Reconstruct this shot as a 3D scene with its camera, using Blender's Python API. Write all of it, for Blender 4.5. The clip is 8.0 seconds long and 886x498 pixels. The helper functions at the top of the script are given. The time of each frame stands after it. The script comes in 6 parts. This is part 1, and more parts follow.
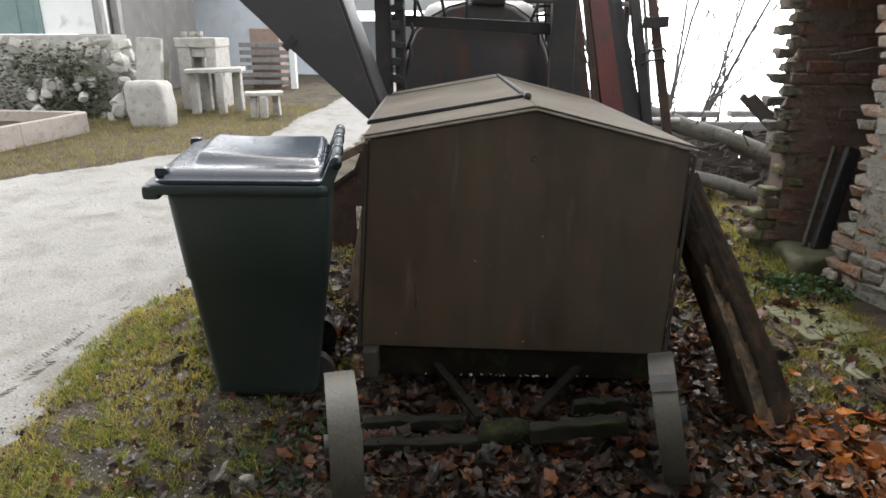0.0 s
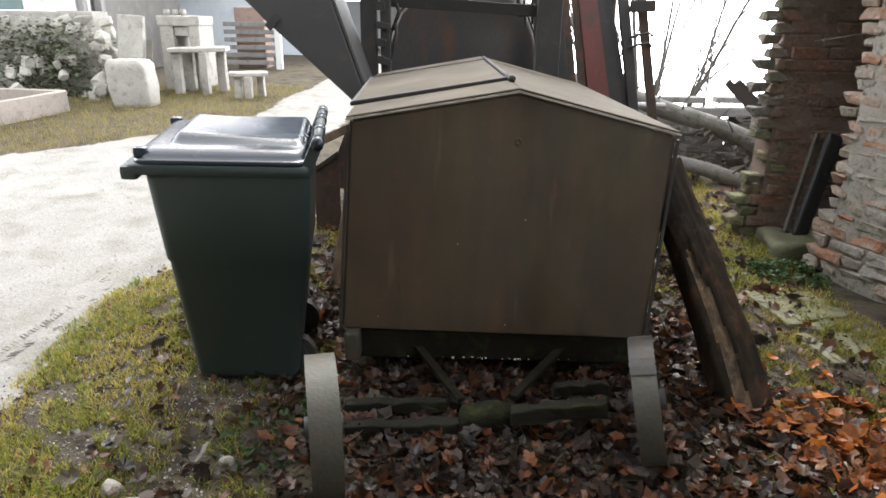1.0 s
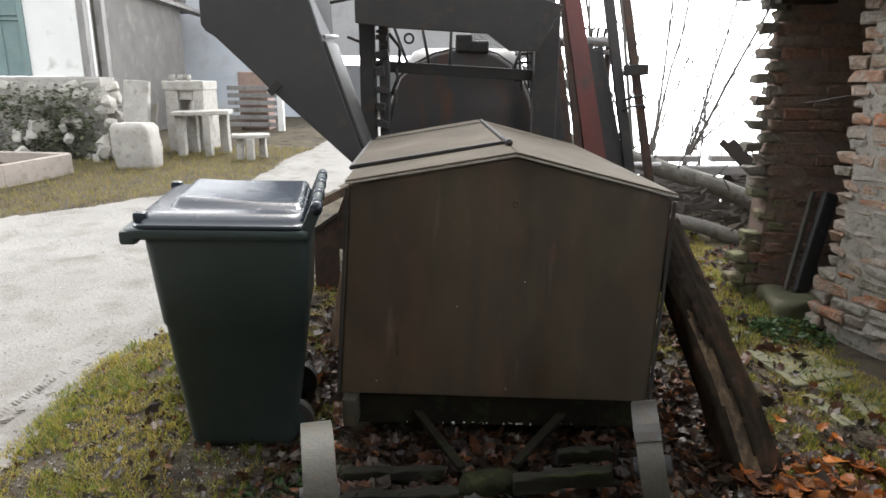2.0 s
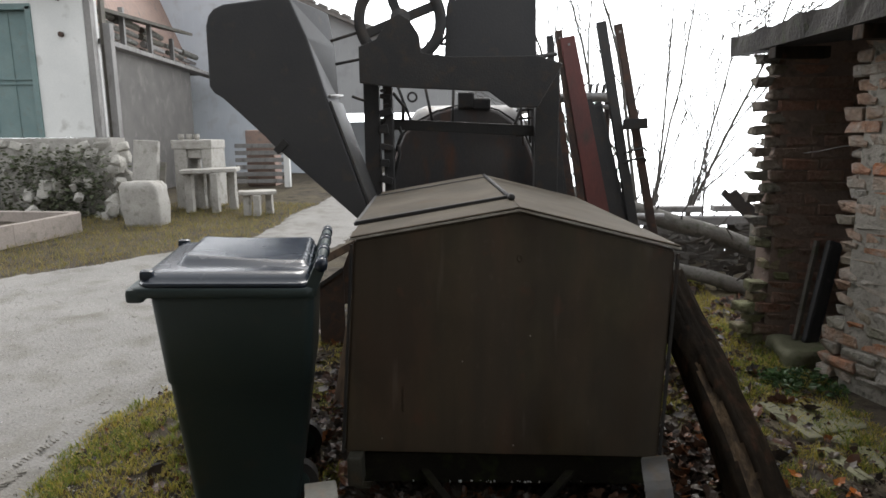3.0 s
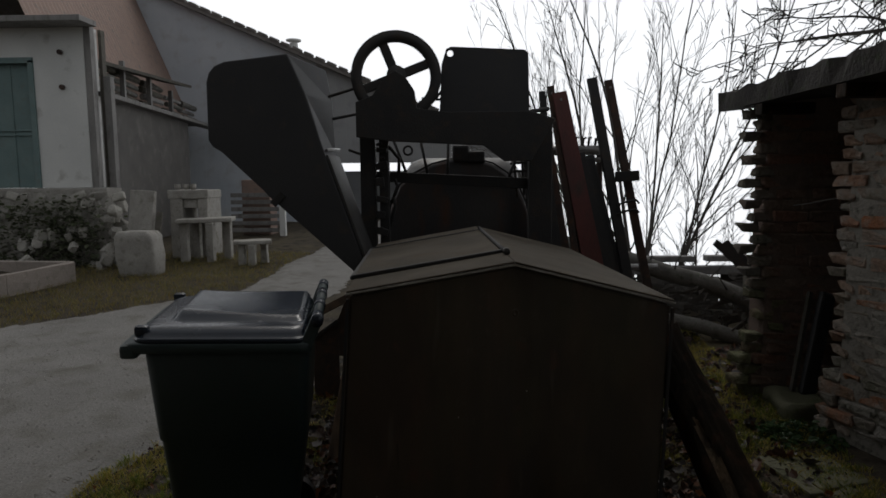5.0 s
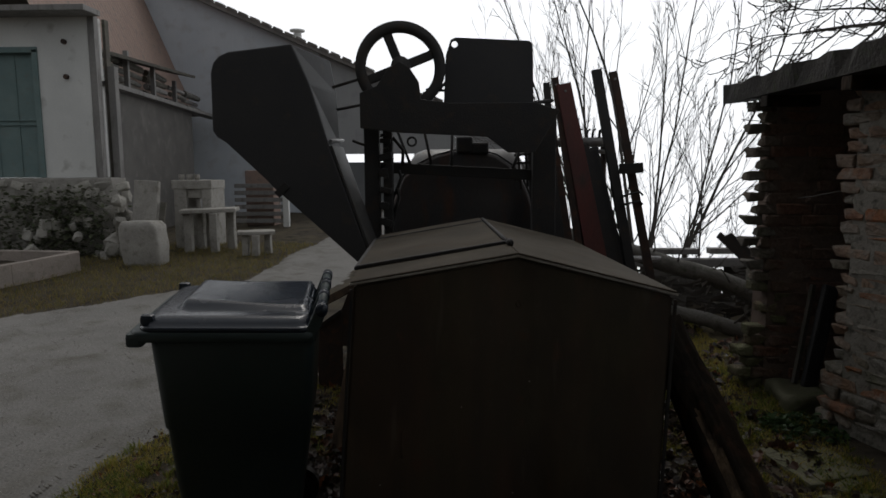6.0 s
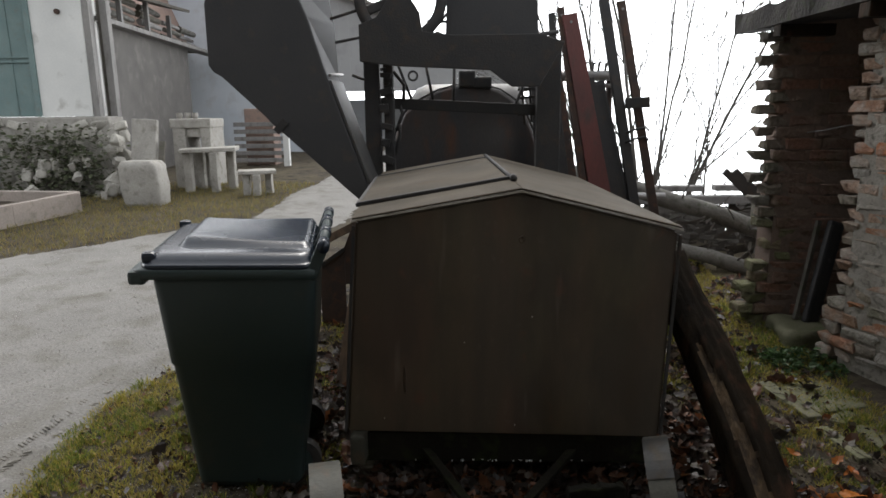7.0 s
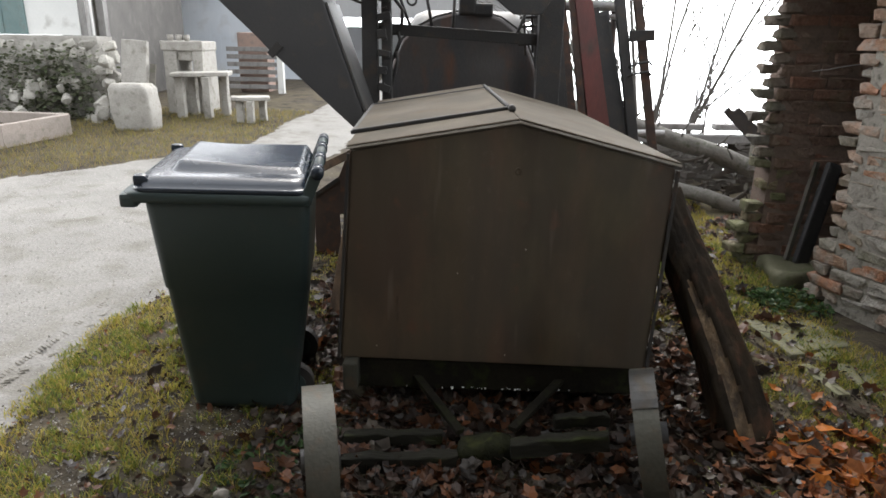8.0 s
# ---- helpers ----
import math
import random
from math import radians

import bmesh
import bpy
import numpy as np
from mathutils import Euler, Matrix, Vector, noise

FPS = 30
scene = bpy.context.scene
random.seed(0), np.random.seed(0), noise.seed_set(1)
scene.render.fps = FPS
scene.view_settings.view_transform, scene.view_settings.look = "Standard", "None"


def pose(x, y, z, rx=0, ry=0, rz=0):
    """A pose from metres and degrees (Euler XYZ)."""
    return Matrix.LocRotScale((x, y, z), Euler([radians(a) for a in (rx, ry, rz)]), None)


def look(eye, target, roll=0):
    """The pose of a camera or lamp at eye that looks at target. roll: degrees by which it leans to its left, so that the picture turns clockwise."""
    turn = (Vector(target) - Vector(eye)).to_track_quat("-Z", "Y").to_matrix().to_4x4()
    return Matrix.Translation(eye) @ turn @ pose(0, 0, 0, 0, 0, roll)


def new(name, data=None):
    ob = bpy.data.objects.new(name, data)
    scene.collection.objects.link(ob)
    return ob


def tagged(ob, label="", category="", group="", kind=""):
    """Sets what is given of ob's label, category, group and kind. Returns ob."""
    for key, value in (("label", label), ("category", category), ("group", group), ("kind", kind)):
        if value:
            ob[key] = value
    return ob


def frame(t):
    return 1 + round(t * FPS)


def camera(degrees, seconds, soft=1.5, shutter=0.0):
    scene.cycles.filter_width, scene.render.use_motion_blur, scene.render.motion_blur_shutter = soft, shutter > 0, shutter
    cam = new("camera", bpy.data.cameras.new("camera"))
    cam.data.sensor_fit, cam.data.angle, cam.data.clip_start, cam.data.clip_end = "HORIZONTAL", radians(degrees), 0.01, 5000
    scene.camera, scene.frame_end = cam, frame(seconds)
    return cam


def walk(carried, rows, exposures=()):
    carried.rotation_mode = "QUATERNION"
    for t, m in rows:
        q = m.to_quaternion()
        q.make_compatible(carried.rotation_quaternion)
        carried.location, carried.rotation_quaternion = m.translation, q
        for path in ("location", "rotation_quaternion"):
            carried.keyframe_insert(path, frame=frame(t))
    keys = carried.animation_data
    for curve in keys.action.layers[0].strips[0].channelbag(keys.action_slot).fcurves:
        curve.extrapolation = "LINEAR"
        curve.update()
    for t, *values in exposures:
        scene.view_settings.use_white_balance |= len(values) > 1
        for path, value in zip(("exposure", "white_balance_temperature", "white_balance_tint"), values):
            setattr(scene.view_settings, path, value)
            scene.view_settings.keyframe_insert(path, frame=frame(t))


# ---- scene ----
cam = camera(67.9, 8.0, 1.6)
PATH = [
    (0, (0.341, -0.856, 1.698), (0.249, 1.039, 1.063), -0.1),
    (0.5, (0.355, -0.844, 1.686), (0.278, 1.035, 1.004), 0.3),
    (1, (0.36, -0.849, 1.692), (0.309, 1.031, 1.011), 0.7),
    (1.5, (0.359, -0.838, 1.706), (0.305, 1.062, 1.086), 0.7),
    (2, (0.364, -0.829, 1.713), (0.31, 1.103, 1.196), 0.3),
    (3.5, (0.37, -0.842, 1.739), (0.298, 1.135, 1.446), -0.8),
    (4, (0.368, -0.841, 1.754), (0.31, 1.144, 1.518), -0.8),
    (5.5, (0.363, -0.86, 1.76), (0.305, 1.127, 1.541), -0.4),
    (6, (0.361, -0.864, 1.758), (0.298, 1.12, 1.513), -0.3),
    (6.5, (0.359, -0.848, 1.751), (0.293, 1.13, 1.465), -0.5),
    (7, (0.36, -0.833, 1.736), (0.289, 1.12, 1.311), -0.6),
    (7.5, (0.356, -0.804, 1.72), (0.289, 1.121, 1.184), 0.4),
    (8, (0.359, -0.826, 1.715), (0.307, 1.076, 1.099), 1.0),
]
EXPOSURES = [(0, 0.92), (0.5, 1.24), (1, 1.38), (1.5, 1.42), (2, 1.0), (3.5, -0.42), (4, -1.25), (5.5, -2.1), (6, -1.95), (6.5, -1.42), (7, -0.1), (7.5, 0.72), (8, 0.8)]

walk(cam, [(t, look(eye, target, roll)) for t, eye, target, roll in PATH], EXPOSURES)

# ---- light ----
SUN_AZ, SUN_EL = radians(6), radians(54)      # ahead of the camera, high
world = bpy.data.worlds.new("World")
scene.world = world
world.use_nodes = True
wn, wl = world.node_tree.nodes, world.node_tree.links
sky = wn.new("ShaderNodeTexSky")
sky.sky_type, sky.sun_disc = "NISHITA", False
sky.sun_elevation, sky.sun_rotation = SUN_EL, -SUN_AZ
sky.air_density, sky.dust_density, sky.ozone_density = 1.0, 4.0, 1.0
veil = wn.new("ShaderNodeMix")
veil.data_type = "RGBA"
veil.inputs[0].default_value = 0.65
veil.inputs[7].default_value = (12.0, 12.1, 12.1, 1)
wl.new(sky.outputs[0], veil.inputs[6])
wl.new(veil.outputs[2], wn["Background"].inputs[0])
wn["Background"].inputs[1].default_value = 0.15
sun_data = bpy.data.lights.new("sun", "SUN")
sun_data.energy, sun_data.angle, sun_data.color = 1.5, radians(14), (1.0, 0.985, 0.955)
sun = new("sun", sun_data)
sun.matrix_world = look((0, 0, 30), (0 + 20 * math.sin(SUN_AZ), -20 * math.cos(SUN_AZ), 30 - 20 * math.tan(SUN_EL)))


# ---- materials ----
def material(name, a, b, scale=6.0, rough=0.8, bump=0.3, metal=0.0, c=None, fine=60.0, stretch=(1, 1, 1), island=0.0, each=0.0, rough2=None, spot=0.6, grain_of=0.3, gloss=0.5):
    """Two colours in broad patches, a third in stains, fine grain in relief; island and each vary the value from piece to piece."""
    m = bpy.data.materials.new(name)
    m.use_nodes = True
    n, l = m.node_tree.nodes, m.node_tree.links
    shader = n["Principled BSDF"]
    where = n.new("ShaderNodeTexCoord")
    mapping = n.new("ShaderNodeMapping")
    mapping.inputs["Scale"].default_value = stretch
    l.new(where.outputs["Object"], mapping.inputs[0])

    def noise_of(s, detail=6.0, dist=0.3):
        t = n.new("ShaderNodeTexNoise")
        t.inputs["Scale"].default_value, t.inputs["Detail"].default_value = s, detail
        t.inputs["Distortion"].default_value = dist
        l.new(mapping.outputs[0], t.inputs["Vector"])
        return t.outputs[0]

    def ramp(src, lo, hi):
        t = n.new("ShaderNodeMapRange")
        t.inputs[1].default_value, t.inputs[2].default_value = lo, hi
        l.new(src, t.inputs[0])
        return t.outputs[0]

    def mix(fac, x, y, kind="MIX"):
        t = n.new("ShaderNodeMix")
        t.data_type, t.blend_type = "RGBA", kind
        for sock, v in ((t.inputs[0], fac), (t.inputs[6], x), (t.inputs[7], y)):
            if isinstance(v, (int, float)):
                sock.default_value = v
            elif isinstance(v, tuple):
                sock.default_value = (*v, 1)
            else:
                l.new(v, sock)
        return t.outputs[2]

    broad, grain = noise_of(scale), noise_of(fine, 4.0)
    col = mix(ramp(broad, 0.35, 0.65), a, b)
    if c:
        col = mix(ramp(noise_of(scale * 2.3, 8.0, 0.15), spot - 0.06, spot + 0.14), col, c)
    g = ramp(grain, 0.2, 0.8)
    value = n.new("ShaderNodeHueSaturation")
    l.new(col, value.inputs["Color"])
    lift = n.new("ShaderNodeMath")
    lift.operation = "MULTIPLY_ADD"
    lift.inputs[1].default_value, lift.inputs[2].default_value = grain_of, 1 - grain_of / 2
    l.new(g, lift.inputs[0])
    out = lift.outputs[0]
    for amount, node, sock in ((island, "ShaderNodeNewGeometry", "Random Per Island"), (each, "ShaderNodeObjectInfo", "Random")):
        if amount:
            r = n.new(node)
            k = n.new("ShaderNodeMath")
            k.operation = "MULTIPLY_ADD"
            k.inputs[1].default_value, k.inputs[2].default_value = amount, 1 - amount / 2
            l.new(r.outputs[sock], k.inputs[0])
            p = n.new("ShaderNodeMath")
            p.operation = "MULTIPLY"
            l.new(out, p.inputs[0])
            l.new(k.outputs[0], p.inputs[1])
            out = p.outputs[0]
    l.new(out, value.inputs["Value"])
    l.new(value.outputs[0], shader.inputs["Base Color"])
    rr = n.new("ShaderNodeMapRange")
    rr.inputs[3].default_value, rr.inputs[4].default_value = rough, rough2 if rough2 is not None else min(1, rough + 0.12)
    l.new(broad, rr.inputs[0])
    l.new(rr.outputs[0], shader.inputs["Roughness"])
    shader.inputs["Metallic"].default_value = metal
    shader.inputs["Specular IOR Level"].default_value = gloss
    if bump:
        bp = n.new("ShaderNodeBump")
        bp.inputs["Strength"].default_value, bp.inputs["Distance"].default_value = bump, 0.01
        both = n.new("ShaderNodeMath")
        both.operation = "ADD"
        l.new(broad, both.inputs[0])
        l.new(grain, both.inputs[1])
        l.new(both.outputs[0], bp.inputs["Height"])
        l.new(bp.outputs[0], shader.inputs["Normal"])
    return m


def ramp_material(name, stops, rough=0.7, island=True, bump=0.0, back=0.25, gloss=0.3):
    """A colour picked from stops for each island or each object, with some light let through."""
    m = bpy.data.materials.new(name)
    m.use_nodes = True
    n, l = m.node_tree.nodes, m.node_tree.links
    shader = n["Principled BSDF"]
    src = n.new("ShaderNodeNewGeometry" if island else "ShaderNodeObjectInfo")
    r = n.new("ShaderNodeValToRGB")
    while len(r.color_ramp.elements) < len(stops):
        r.color_ramp.elements.new(0.5)
    for k, (e, col) in enumerate(zip(r.color_ramp.elements, stops)):
        e.position, e.color = k / (len(stops) - 1), (*col, 1)
    l.new(src.outputs["Random Per Island" if island else "Random"], r.inputs[0])
    where = n.new("ShaderNodeTexCoord")
    t = n.new("ShaderNodeTexNoise")
    t.inputs["Scale"].default_value, t.inputs["Detail"].default_value = 45, 6
    l.new(where.outputs["Object"], t.inputs["Vector"])
    hs = n.new("ShaderNodeHueSaturation")
    k = n.new("ShaderNodeMath")
    k.operation = "MULTIPLY_ADD"
    k.inputs[1].default_value, k.inputs[2].default_value = 1.0, 0.5
    l.new(t.outputs[0], k.inputs[0])
    l.new(k.outputs[0], hs.inputs["Value"])
    l.new(r.outputs[0], hs.inputs["Color"])
    l.new(hs.outputs[0], shader.inputs["Base Color"])
    shader.inputs["Roughness"].default_value = rough
    shader.inputs["Specular IOR Level"].default_value = gloss
    if bump:
        bp = n.new("ShaderNodeBump")
        bp.inputs["Strength"].default_value, bp.inputs["Distance"].default_value = bump, 0.01
        l.new(t.outputs[0], bp.inputs["Height"])
        l.new(bp.outputs[0], shader.inputs["Normal"])
    if back:
        tr = n.new("ShaderNodeBsdfTranslucent")
        l.new(hs.outputs[0], tr.inputs[0])
        mx = n.new("ShaderNodeMixShader")
        mx.inputs[0].default_value = back
        l.new(shader.outputs[0], mx.inputs[1])
        l.new(tr.outputs[0], mx.inputs[2])
        l.new(mx.outputs[0], n["Material Output"].inputs[0])
    return m


M_EARTH = material("earth", (0.056, 0.046, 0.036), (0.080, 0.068, 0.042), 2.2, 0.92, 1.0, c=(0.03, 0.024, 0.018), fine=38, spot=0.54, grain_of=0.6, gloss=0.2)
M_GRAVEL = material("gravel", (0.205, 0.198, 0.187), (0.24, 0.233, 0.220), 1.3, 0.85, 0.7, c=(0.155, 0.146, 0.128), fine=62, spot=0.56, grain_of=0.6, gloss=0.15)
M_BIN = material("bin_plastic", (0.024, 0.040, 0.041), (0.031, 0.048, 0.047), 3, 0.42, 0.08, c=(0.045, 0.05, 0.045), fine=140, rough2=0.55, spot=0.66, grain_of=0.12)
M_LID = material("lid_plastic", (0.014, 0.021, 0.034), (0.021, 0.029, 0.042), 5, 0.13, 0.10, fine=120, rough2=0.36, grain_of=0.1, gloss=0.5)


def stained_sheet(name):
    """Old brown painted sheet: long run-off streaks, rust blooms and an olive tinge, worn to different gloss."""
    m = bpy.data.materials.new(name)
    m.use_nodes = True
    n, l = m.node_tree.nodes, m.node_tree.links
    shader = n["Principled BSDF"]
    where = n.new("ShaderNodeTexCoord")

    def field(scale, stretch, lo, hi, detail=6):
        mp = n.new("ShaderNodeMapping")
        mp.inputs["Scale"].default_value = stretch
        l.new(where.outputs["Object"], mp.inputs[0])
        t = n.new("ShaderNodeTexNoise")
        t.inputs["Scale"].default_value, t.inputs["Detail"].default_value = scale, detail
        l.new(mp.outputs[0], t.inputs["Vector"])
        r = n.new("ShaderNodeMapRange")
        r.inputs[1].default_value, r.inputs[2].default_value = lo, hi
        l.new(t.outputs[0], r.inputs[0])
        return r.outputs[0]

    col = None
    streak = field(6.0, (1, 1, 0.10), 0.38, 0.66, 4)
    for fac, top, c in ((field(1.4, (1, 1, 0.5), 0.40, 0.62), 0.8, (0.086, 0.063, 0.038)), (streak, 0.6, (0.044, 0.034, 0.027)), (field(2.6, (1, 1, 0.35), 0.47, 0.66), 0.6, (0.115, 0.060, 0.034)),
                        (field(2.1, (1.2, 1, 0.3), 0.48, 0.68), 0.6, (0.080, 0.074, 0.040)), (field(34, (1, 1, 0.6), 0.60, 0.75, 3), 0.3, (0.12, 0.098, 0.075)), (field(2.3, (1, 1, 0.42), 0.50, 0.60, 8), 0.65, (0.036, 0.027, 0.020)), (field(11, (1, 1, 0.12), 0.66, 0.74, 3), 0.45, (0.13, 0.112, 0.085)), (field(8, (1, 1, 0.7), 0.62, 0.70, 6), 0.5, (0.11, 0.050, 0.030))):
        k = n.new("ShaderNodeMath")
        k.operation = "MULTIPLY"
        k.inputs[1].default_value = top
        l.new(fac, k.inputs[0])
        x = n.new("ShaderNodeMix")
        x.data_type = "RGBA"
        l.new(k.outputs[0], x.inputs[0])
        if col is None:
            x.inputs[6].default_value = (0.074, 0.056, 0.037, 1)
        else:
            l.new(col, x.inputs[6])
        x.inputs[7].default_value = (*c, 1)
        col = x.outputs[2]
    l.new(col, shader.inputs["Base Color"])
    rr = n.new("ShaderNodeMapRange")
    rr.inputs[3].default_value, rr.inputs[4].default_value = 0.42, 0.72
    l.new(streak, rr.inputs[0])
    l.new(rr.outputs[0], shader.inputs["Roughness"])
    bp = n.new("ShaderNodeBump")
    bp.inputs["Strength"].default_value, bp.inputs["Distance"].default_value = 0.45, 0.03
    l.new(field(2.2, (1, 1, 1), 0, 1, 2), bp.inputs["Height"])
    l.new(bp.outputs[0], shader.inputs["Normal"])
    return m


M_SHEET = stained_sheet("brown_sheet")
M_ROOFSHEET = material("roof_sheet", (0.076, 0.062, 0.044), (0.054, 0.045, 0.033), 3.0, 0.7, 0.15, c=(0.065, 0.048, 0.03), fine=50, rough2=0.85, gloss=0.18, grain_of=0.25)
M_EDGE = material("worn_edge", (0.42, 0.40, 0.36), (0.28, 0.25, 0.21), 12, 0.4, 0.1, metal=0.3)
M_DARKIRON = material("dark_iron", (0.030, 0.030, 0.031), (0.042, 0.039, 0.037), 5, 0.55, 0.25, metal=0.2, c=(0.058, 0.042, 0.032), fine=80, rough2=0.75)
M_WHEEL = material("painted_wheel", (0.036, 0.036, 0.027), (0.052, 0.050, 0.038), 7, 0.55, 0.2, c=(0.060, 0.044, 0.028), fine=70, rough2=0.7, spot=0.57, grain_of=0.45)
M_HOOD = material("hood_sheet", (0.042, 0.042, 0.045), (0.052, 0.051, 0.052), 3, 0.5, 0.12, metal=0.1, c=(0.08, 0.065, 0.05), fine=60, rough2=0.68, spot=0.66, grain_of=0.12)
M_GREYSHEET = material("grey_sheet", (0.22, 0.22, 0.215), (0.16, 0.155, 0.15), 5, 0.45, 0.1, metal=0.4, c=(0.11, 0.085, 0.06))
M_TANK = material("tank_paint", (0.055, 0.055, 0.058), (0.075, 0.062, 0.055), 2.5, 0.3, 0.1, metal=0.25, c=(0.11, 0.055, 0.035), fine=60, stretch=(1, 1, 0.4), rough2=0.55)
M_RED = material("red_paint", (0.13, 0.032, 0.026), (0.09, 0.03, 0.026), 6, 0.5, 0.2, c=(0.06, 0.035, 0.028), fine=80, stretch=(1, 1, 0.25))
M_RUST = material("rusty_steel", (0.075, 0.045, 0.033), (0.045, 0.034, 0.03), 7, 0.7, 0.35, metal=0.2, c=(0.12, 0.055, 0.03), fine=90)
M_PIPE = material("galvanised_pipe", (0.30, 0.30, 0.30), (0.22, 0.21, 0.2), 9, 0.4, 0.1, metal=0.6)
M_LOG = material("dark_bark", (0.012, 0.009, 0.006), (0.026, 0.018, 0.011), 7, 0.7, 1.0, c=(0.060, 0.030, 0.018), fine=28, stretch=(1, 1, 0.25), gloss=0.15, grain_of=0.6)
M_WOOD = material("weathered_wood", (0.085, 0.078, 0.068), (0.12, 0.108, 0.09), 6, 0.8, 0.5, c=(0.06, 0.07, 0.035), fine=60, stretch=(0.25, 1, 1), each=0.4)
# Shade below the trailer is put into these two wood colours, with moss stains.
M_SHADEDWOOD = material("shaded_wood", (0.010, 0.009, 0.007), (0.016, 0.014, 0.010), 6, 0.9, 0.5, c=(0.022, 0.026, 0.010), fine=60, gloss=0.1)
M_SHADEDPLANK = material("shaded_plank", (0.011, 0.0105, 0.008), (0.019, 0.018, 0.013), 6, 0.85, 0.7, c=(0.038, 0.046, 0.014), fine=60, stretch=(0.25, 1, 1), gloss=0.2)
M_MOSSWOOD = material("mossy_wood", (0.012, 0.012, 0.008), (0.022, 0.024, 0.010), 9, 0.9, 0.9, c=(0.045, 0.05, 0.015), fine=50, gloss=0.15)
M_HEART = material("split_heartwood", (0.030, 0.020, 0.012), (0.13, 0.085, 0.045), 14, 0.75, 0.9, c=(0.17, 0.12, 0.07), fine=70, stretch=(1, 1, 0.16), spot=0.58, grain_of=0.5)
M_BARE = material("bare_wood", (0.15, 0.095, 0.054), (0.05, 0.032, 0.02), 12, 0.75, 0.6, fine=60, stretch=(1, 1, 0.2))
M_BARKPALE = material("pale_bark", (0.17, 0.165, 0.15), (0.11, 0.105, 0.095), 7, 0.85, 0.6, c=(0.07, 0.08, 0.05), fine=50)
M_FALLEN = material("fallen_twig", (0.075, 0.062, 0.046), (0.12, 0.10, 0.075), 5, 0.85, 0.2)
M_TWIG = material("twig_bark", (0.085, 0.078, 0.070), (0.12, 0.11, 0.10), 5, 0.85, 0.2)
M_MORTAR = material("mortar", (0.34, 0.315, 0.275), (0.26, 0.24, 0.21), 9, 0.95, 0.9, c=(0.06, 0.06, 0.045), fine=70)
M_STONE = material("rubble_stone", (0.35, 0.335, 0.30), (0.43, 0.41, 0.375), 3, 0.9, 0.8, c=(0.22, 0.22, 0.17), each=0.45, fine=40)
M_SLAB = material("mossy_slab", (0.105, 0.105, 0.060), (0.135, 0.130, 0.082), 5, 0.75, 0.5, c=(0.075, 0.088, 0.030), each=0.3, fine=60)
M_PLASTER = material("white_plaster", (0.74, 0.74, 0.72), (0.66, 0.665, 0.65), 1.2, 0.9, 0.08, c=(0.38, 0.37, 0.34), fine=30, spot=0.66, grain_of=0.08)
M_TEAL = material("teal_paint", (0.15, 0.22, 0.22), (0.18, 0.25, 0.245), 4, 0.7, 0.15, c=(0.17, 0.21, 0.2))
M_GREYWOOD = material("grey_boards", (0.20, 0.195, 0.19), (0.26, 0.25, 0.24), 4, 0.85, 0.4, c=(0.14, 0.13, 0.12), each=0.25, stretch=(1, 1, 0.3))
M_ROOFTILE = material("old_roof", (0.17, 0.16, 0.155), (0.22, 0.205, 0.19), 2, 0.85, 0.6, c=(0.13, 0.10, 0.085))
# Rust red, washed out in colour to suggest fog over the distance.
M_REDROOF = material("fogged_rust_sheet", (0.31, 0.22, 0.18), (0.28, 0.20, 0.17), 3, 0.8, 0.4, c=(0.2, 0.17, 0.15))
M_CONCRETE = material("old_concrete", (0.37, 0.355, 0.325), (0.30, 0.285, 0.26), 4, 0.9, 0.5, c=(0.20, 0.19, 0.16), fine=45)
M_PINK = material("pinkish_concrete", (0.35, 0.30, 0.265), (0.31, 0.27, 0.24), 4, 0.9, 0.5, c=(0.22, 0.2, 0.17), fine=45)
# Blue-grey of the foggy light is put into the far barn wall.
M_BLUEWALL = material("fog_blue_boards", (0.50, 0.54, 0.59), (0.56, 0.59, 0.63), 1.2, 0.9, 0.2, c=(0.46, 0.47, 0.49), grain_of=0.06)
M_SHEDROOF = material("shed_roof", (0.030, 0.027, 0.025), (0.045, 0.04, 0.035), 6, 0.9, 0.9, c=(0.035, 0.04, 0.02), fine=40)
M_BLACK = material("black_tar_board", (0.022, 0.022, 0.024), (0.035, 0.033, 0.032), 8, 0.5, 0.3, c=(0.09, 0.085, 0.08), spot=0.68)
M_IVY = ramp_material("ivy", [(0.026, 0.055, 0.016), (0.042, 0.085, 0.024), (0.034, 0.066, 0.022)], 0.45)
M_CREEPER = ramp_material("dull_creeper", [(0.09, 0.11, 0.06), (0.12, 0.135, 0.08), (0.10, 0.10, 0.065)], 0.7)
M_GRASS = ramp_material("grass", [(0.20, 0.22, 0.035), (0.30, 0.29, 0.05), (0.42, 0.32, 0.08), (0.26, 0.26, 0.04), (0.46, 0.37, 0.15), (0.36, 0.25, 0.06)], 0.6, back=0.5)
M_GREENGRASS = ramp_material("green_grass", [(0.12, 0.16, 0.028), (0.18, 0.22, 0.045), (0.10, 0.13, 0.025), (0.24, 0.25, 0.06)], 0.55, back=0.5)
M_DEADGRASS = ramp_material("dead_grass", [(0.26, 0.20, 0.07), (0.20, 0.19, 0.05), (0.33, 0.25, 0.10), (0.16, 0.17, 0.045), (0.30, 0.20, 0.07)], 0.6, back=0.4)
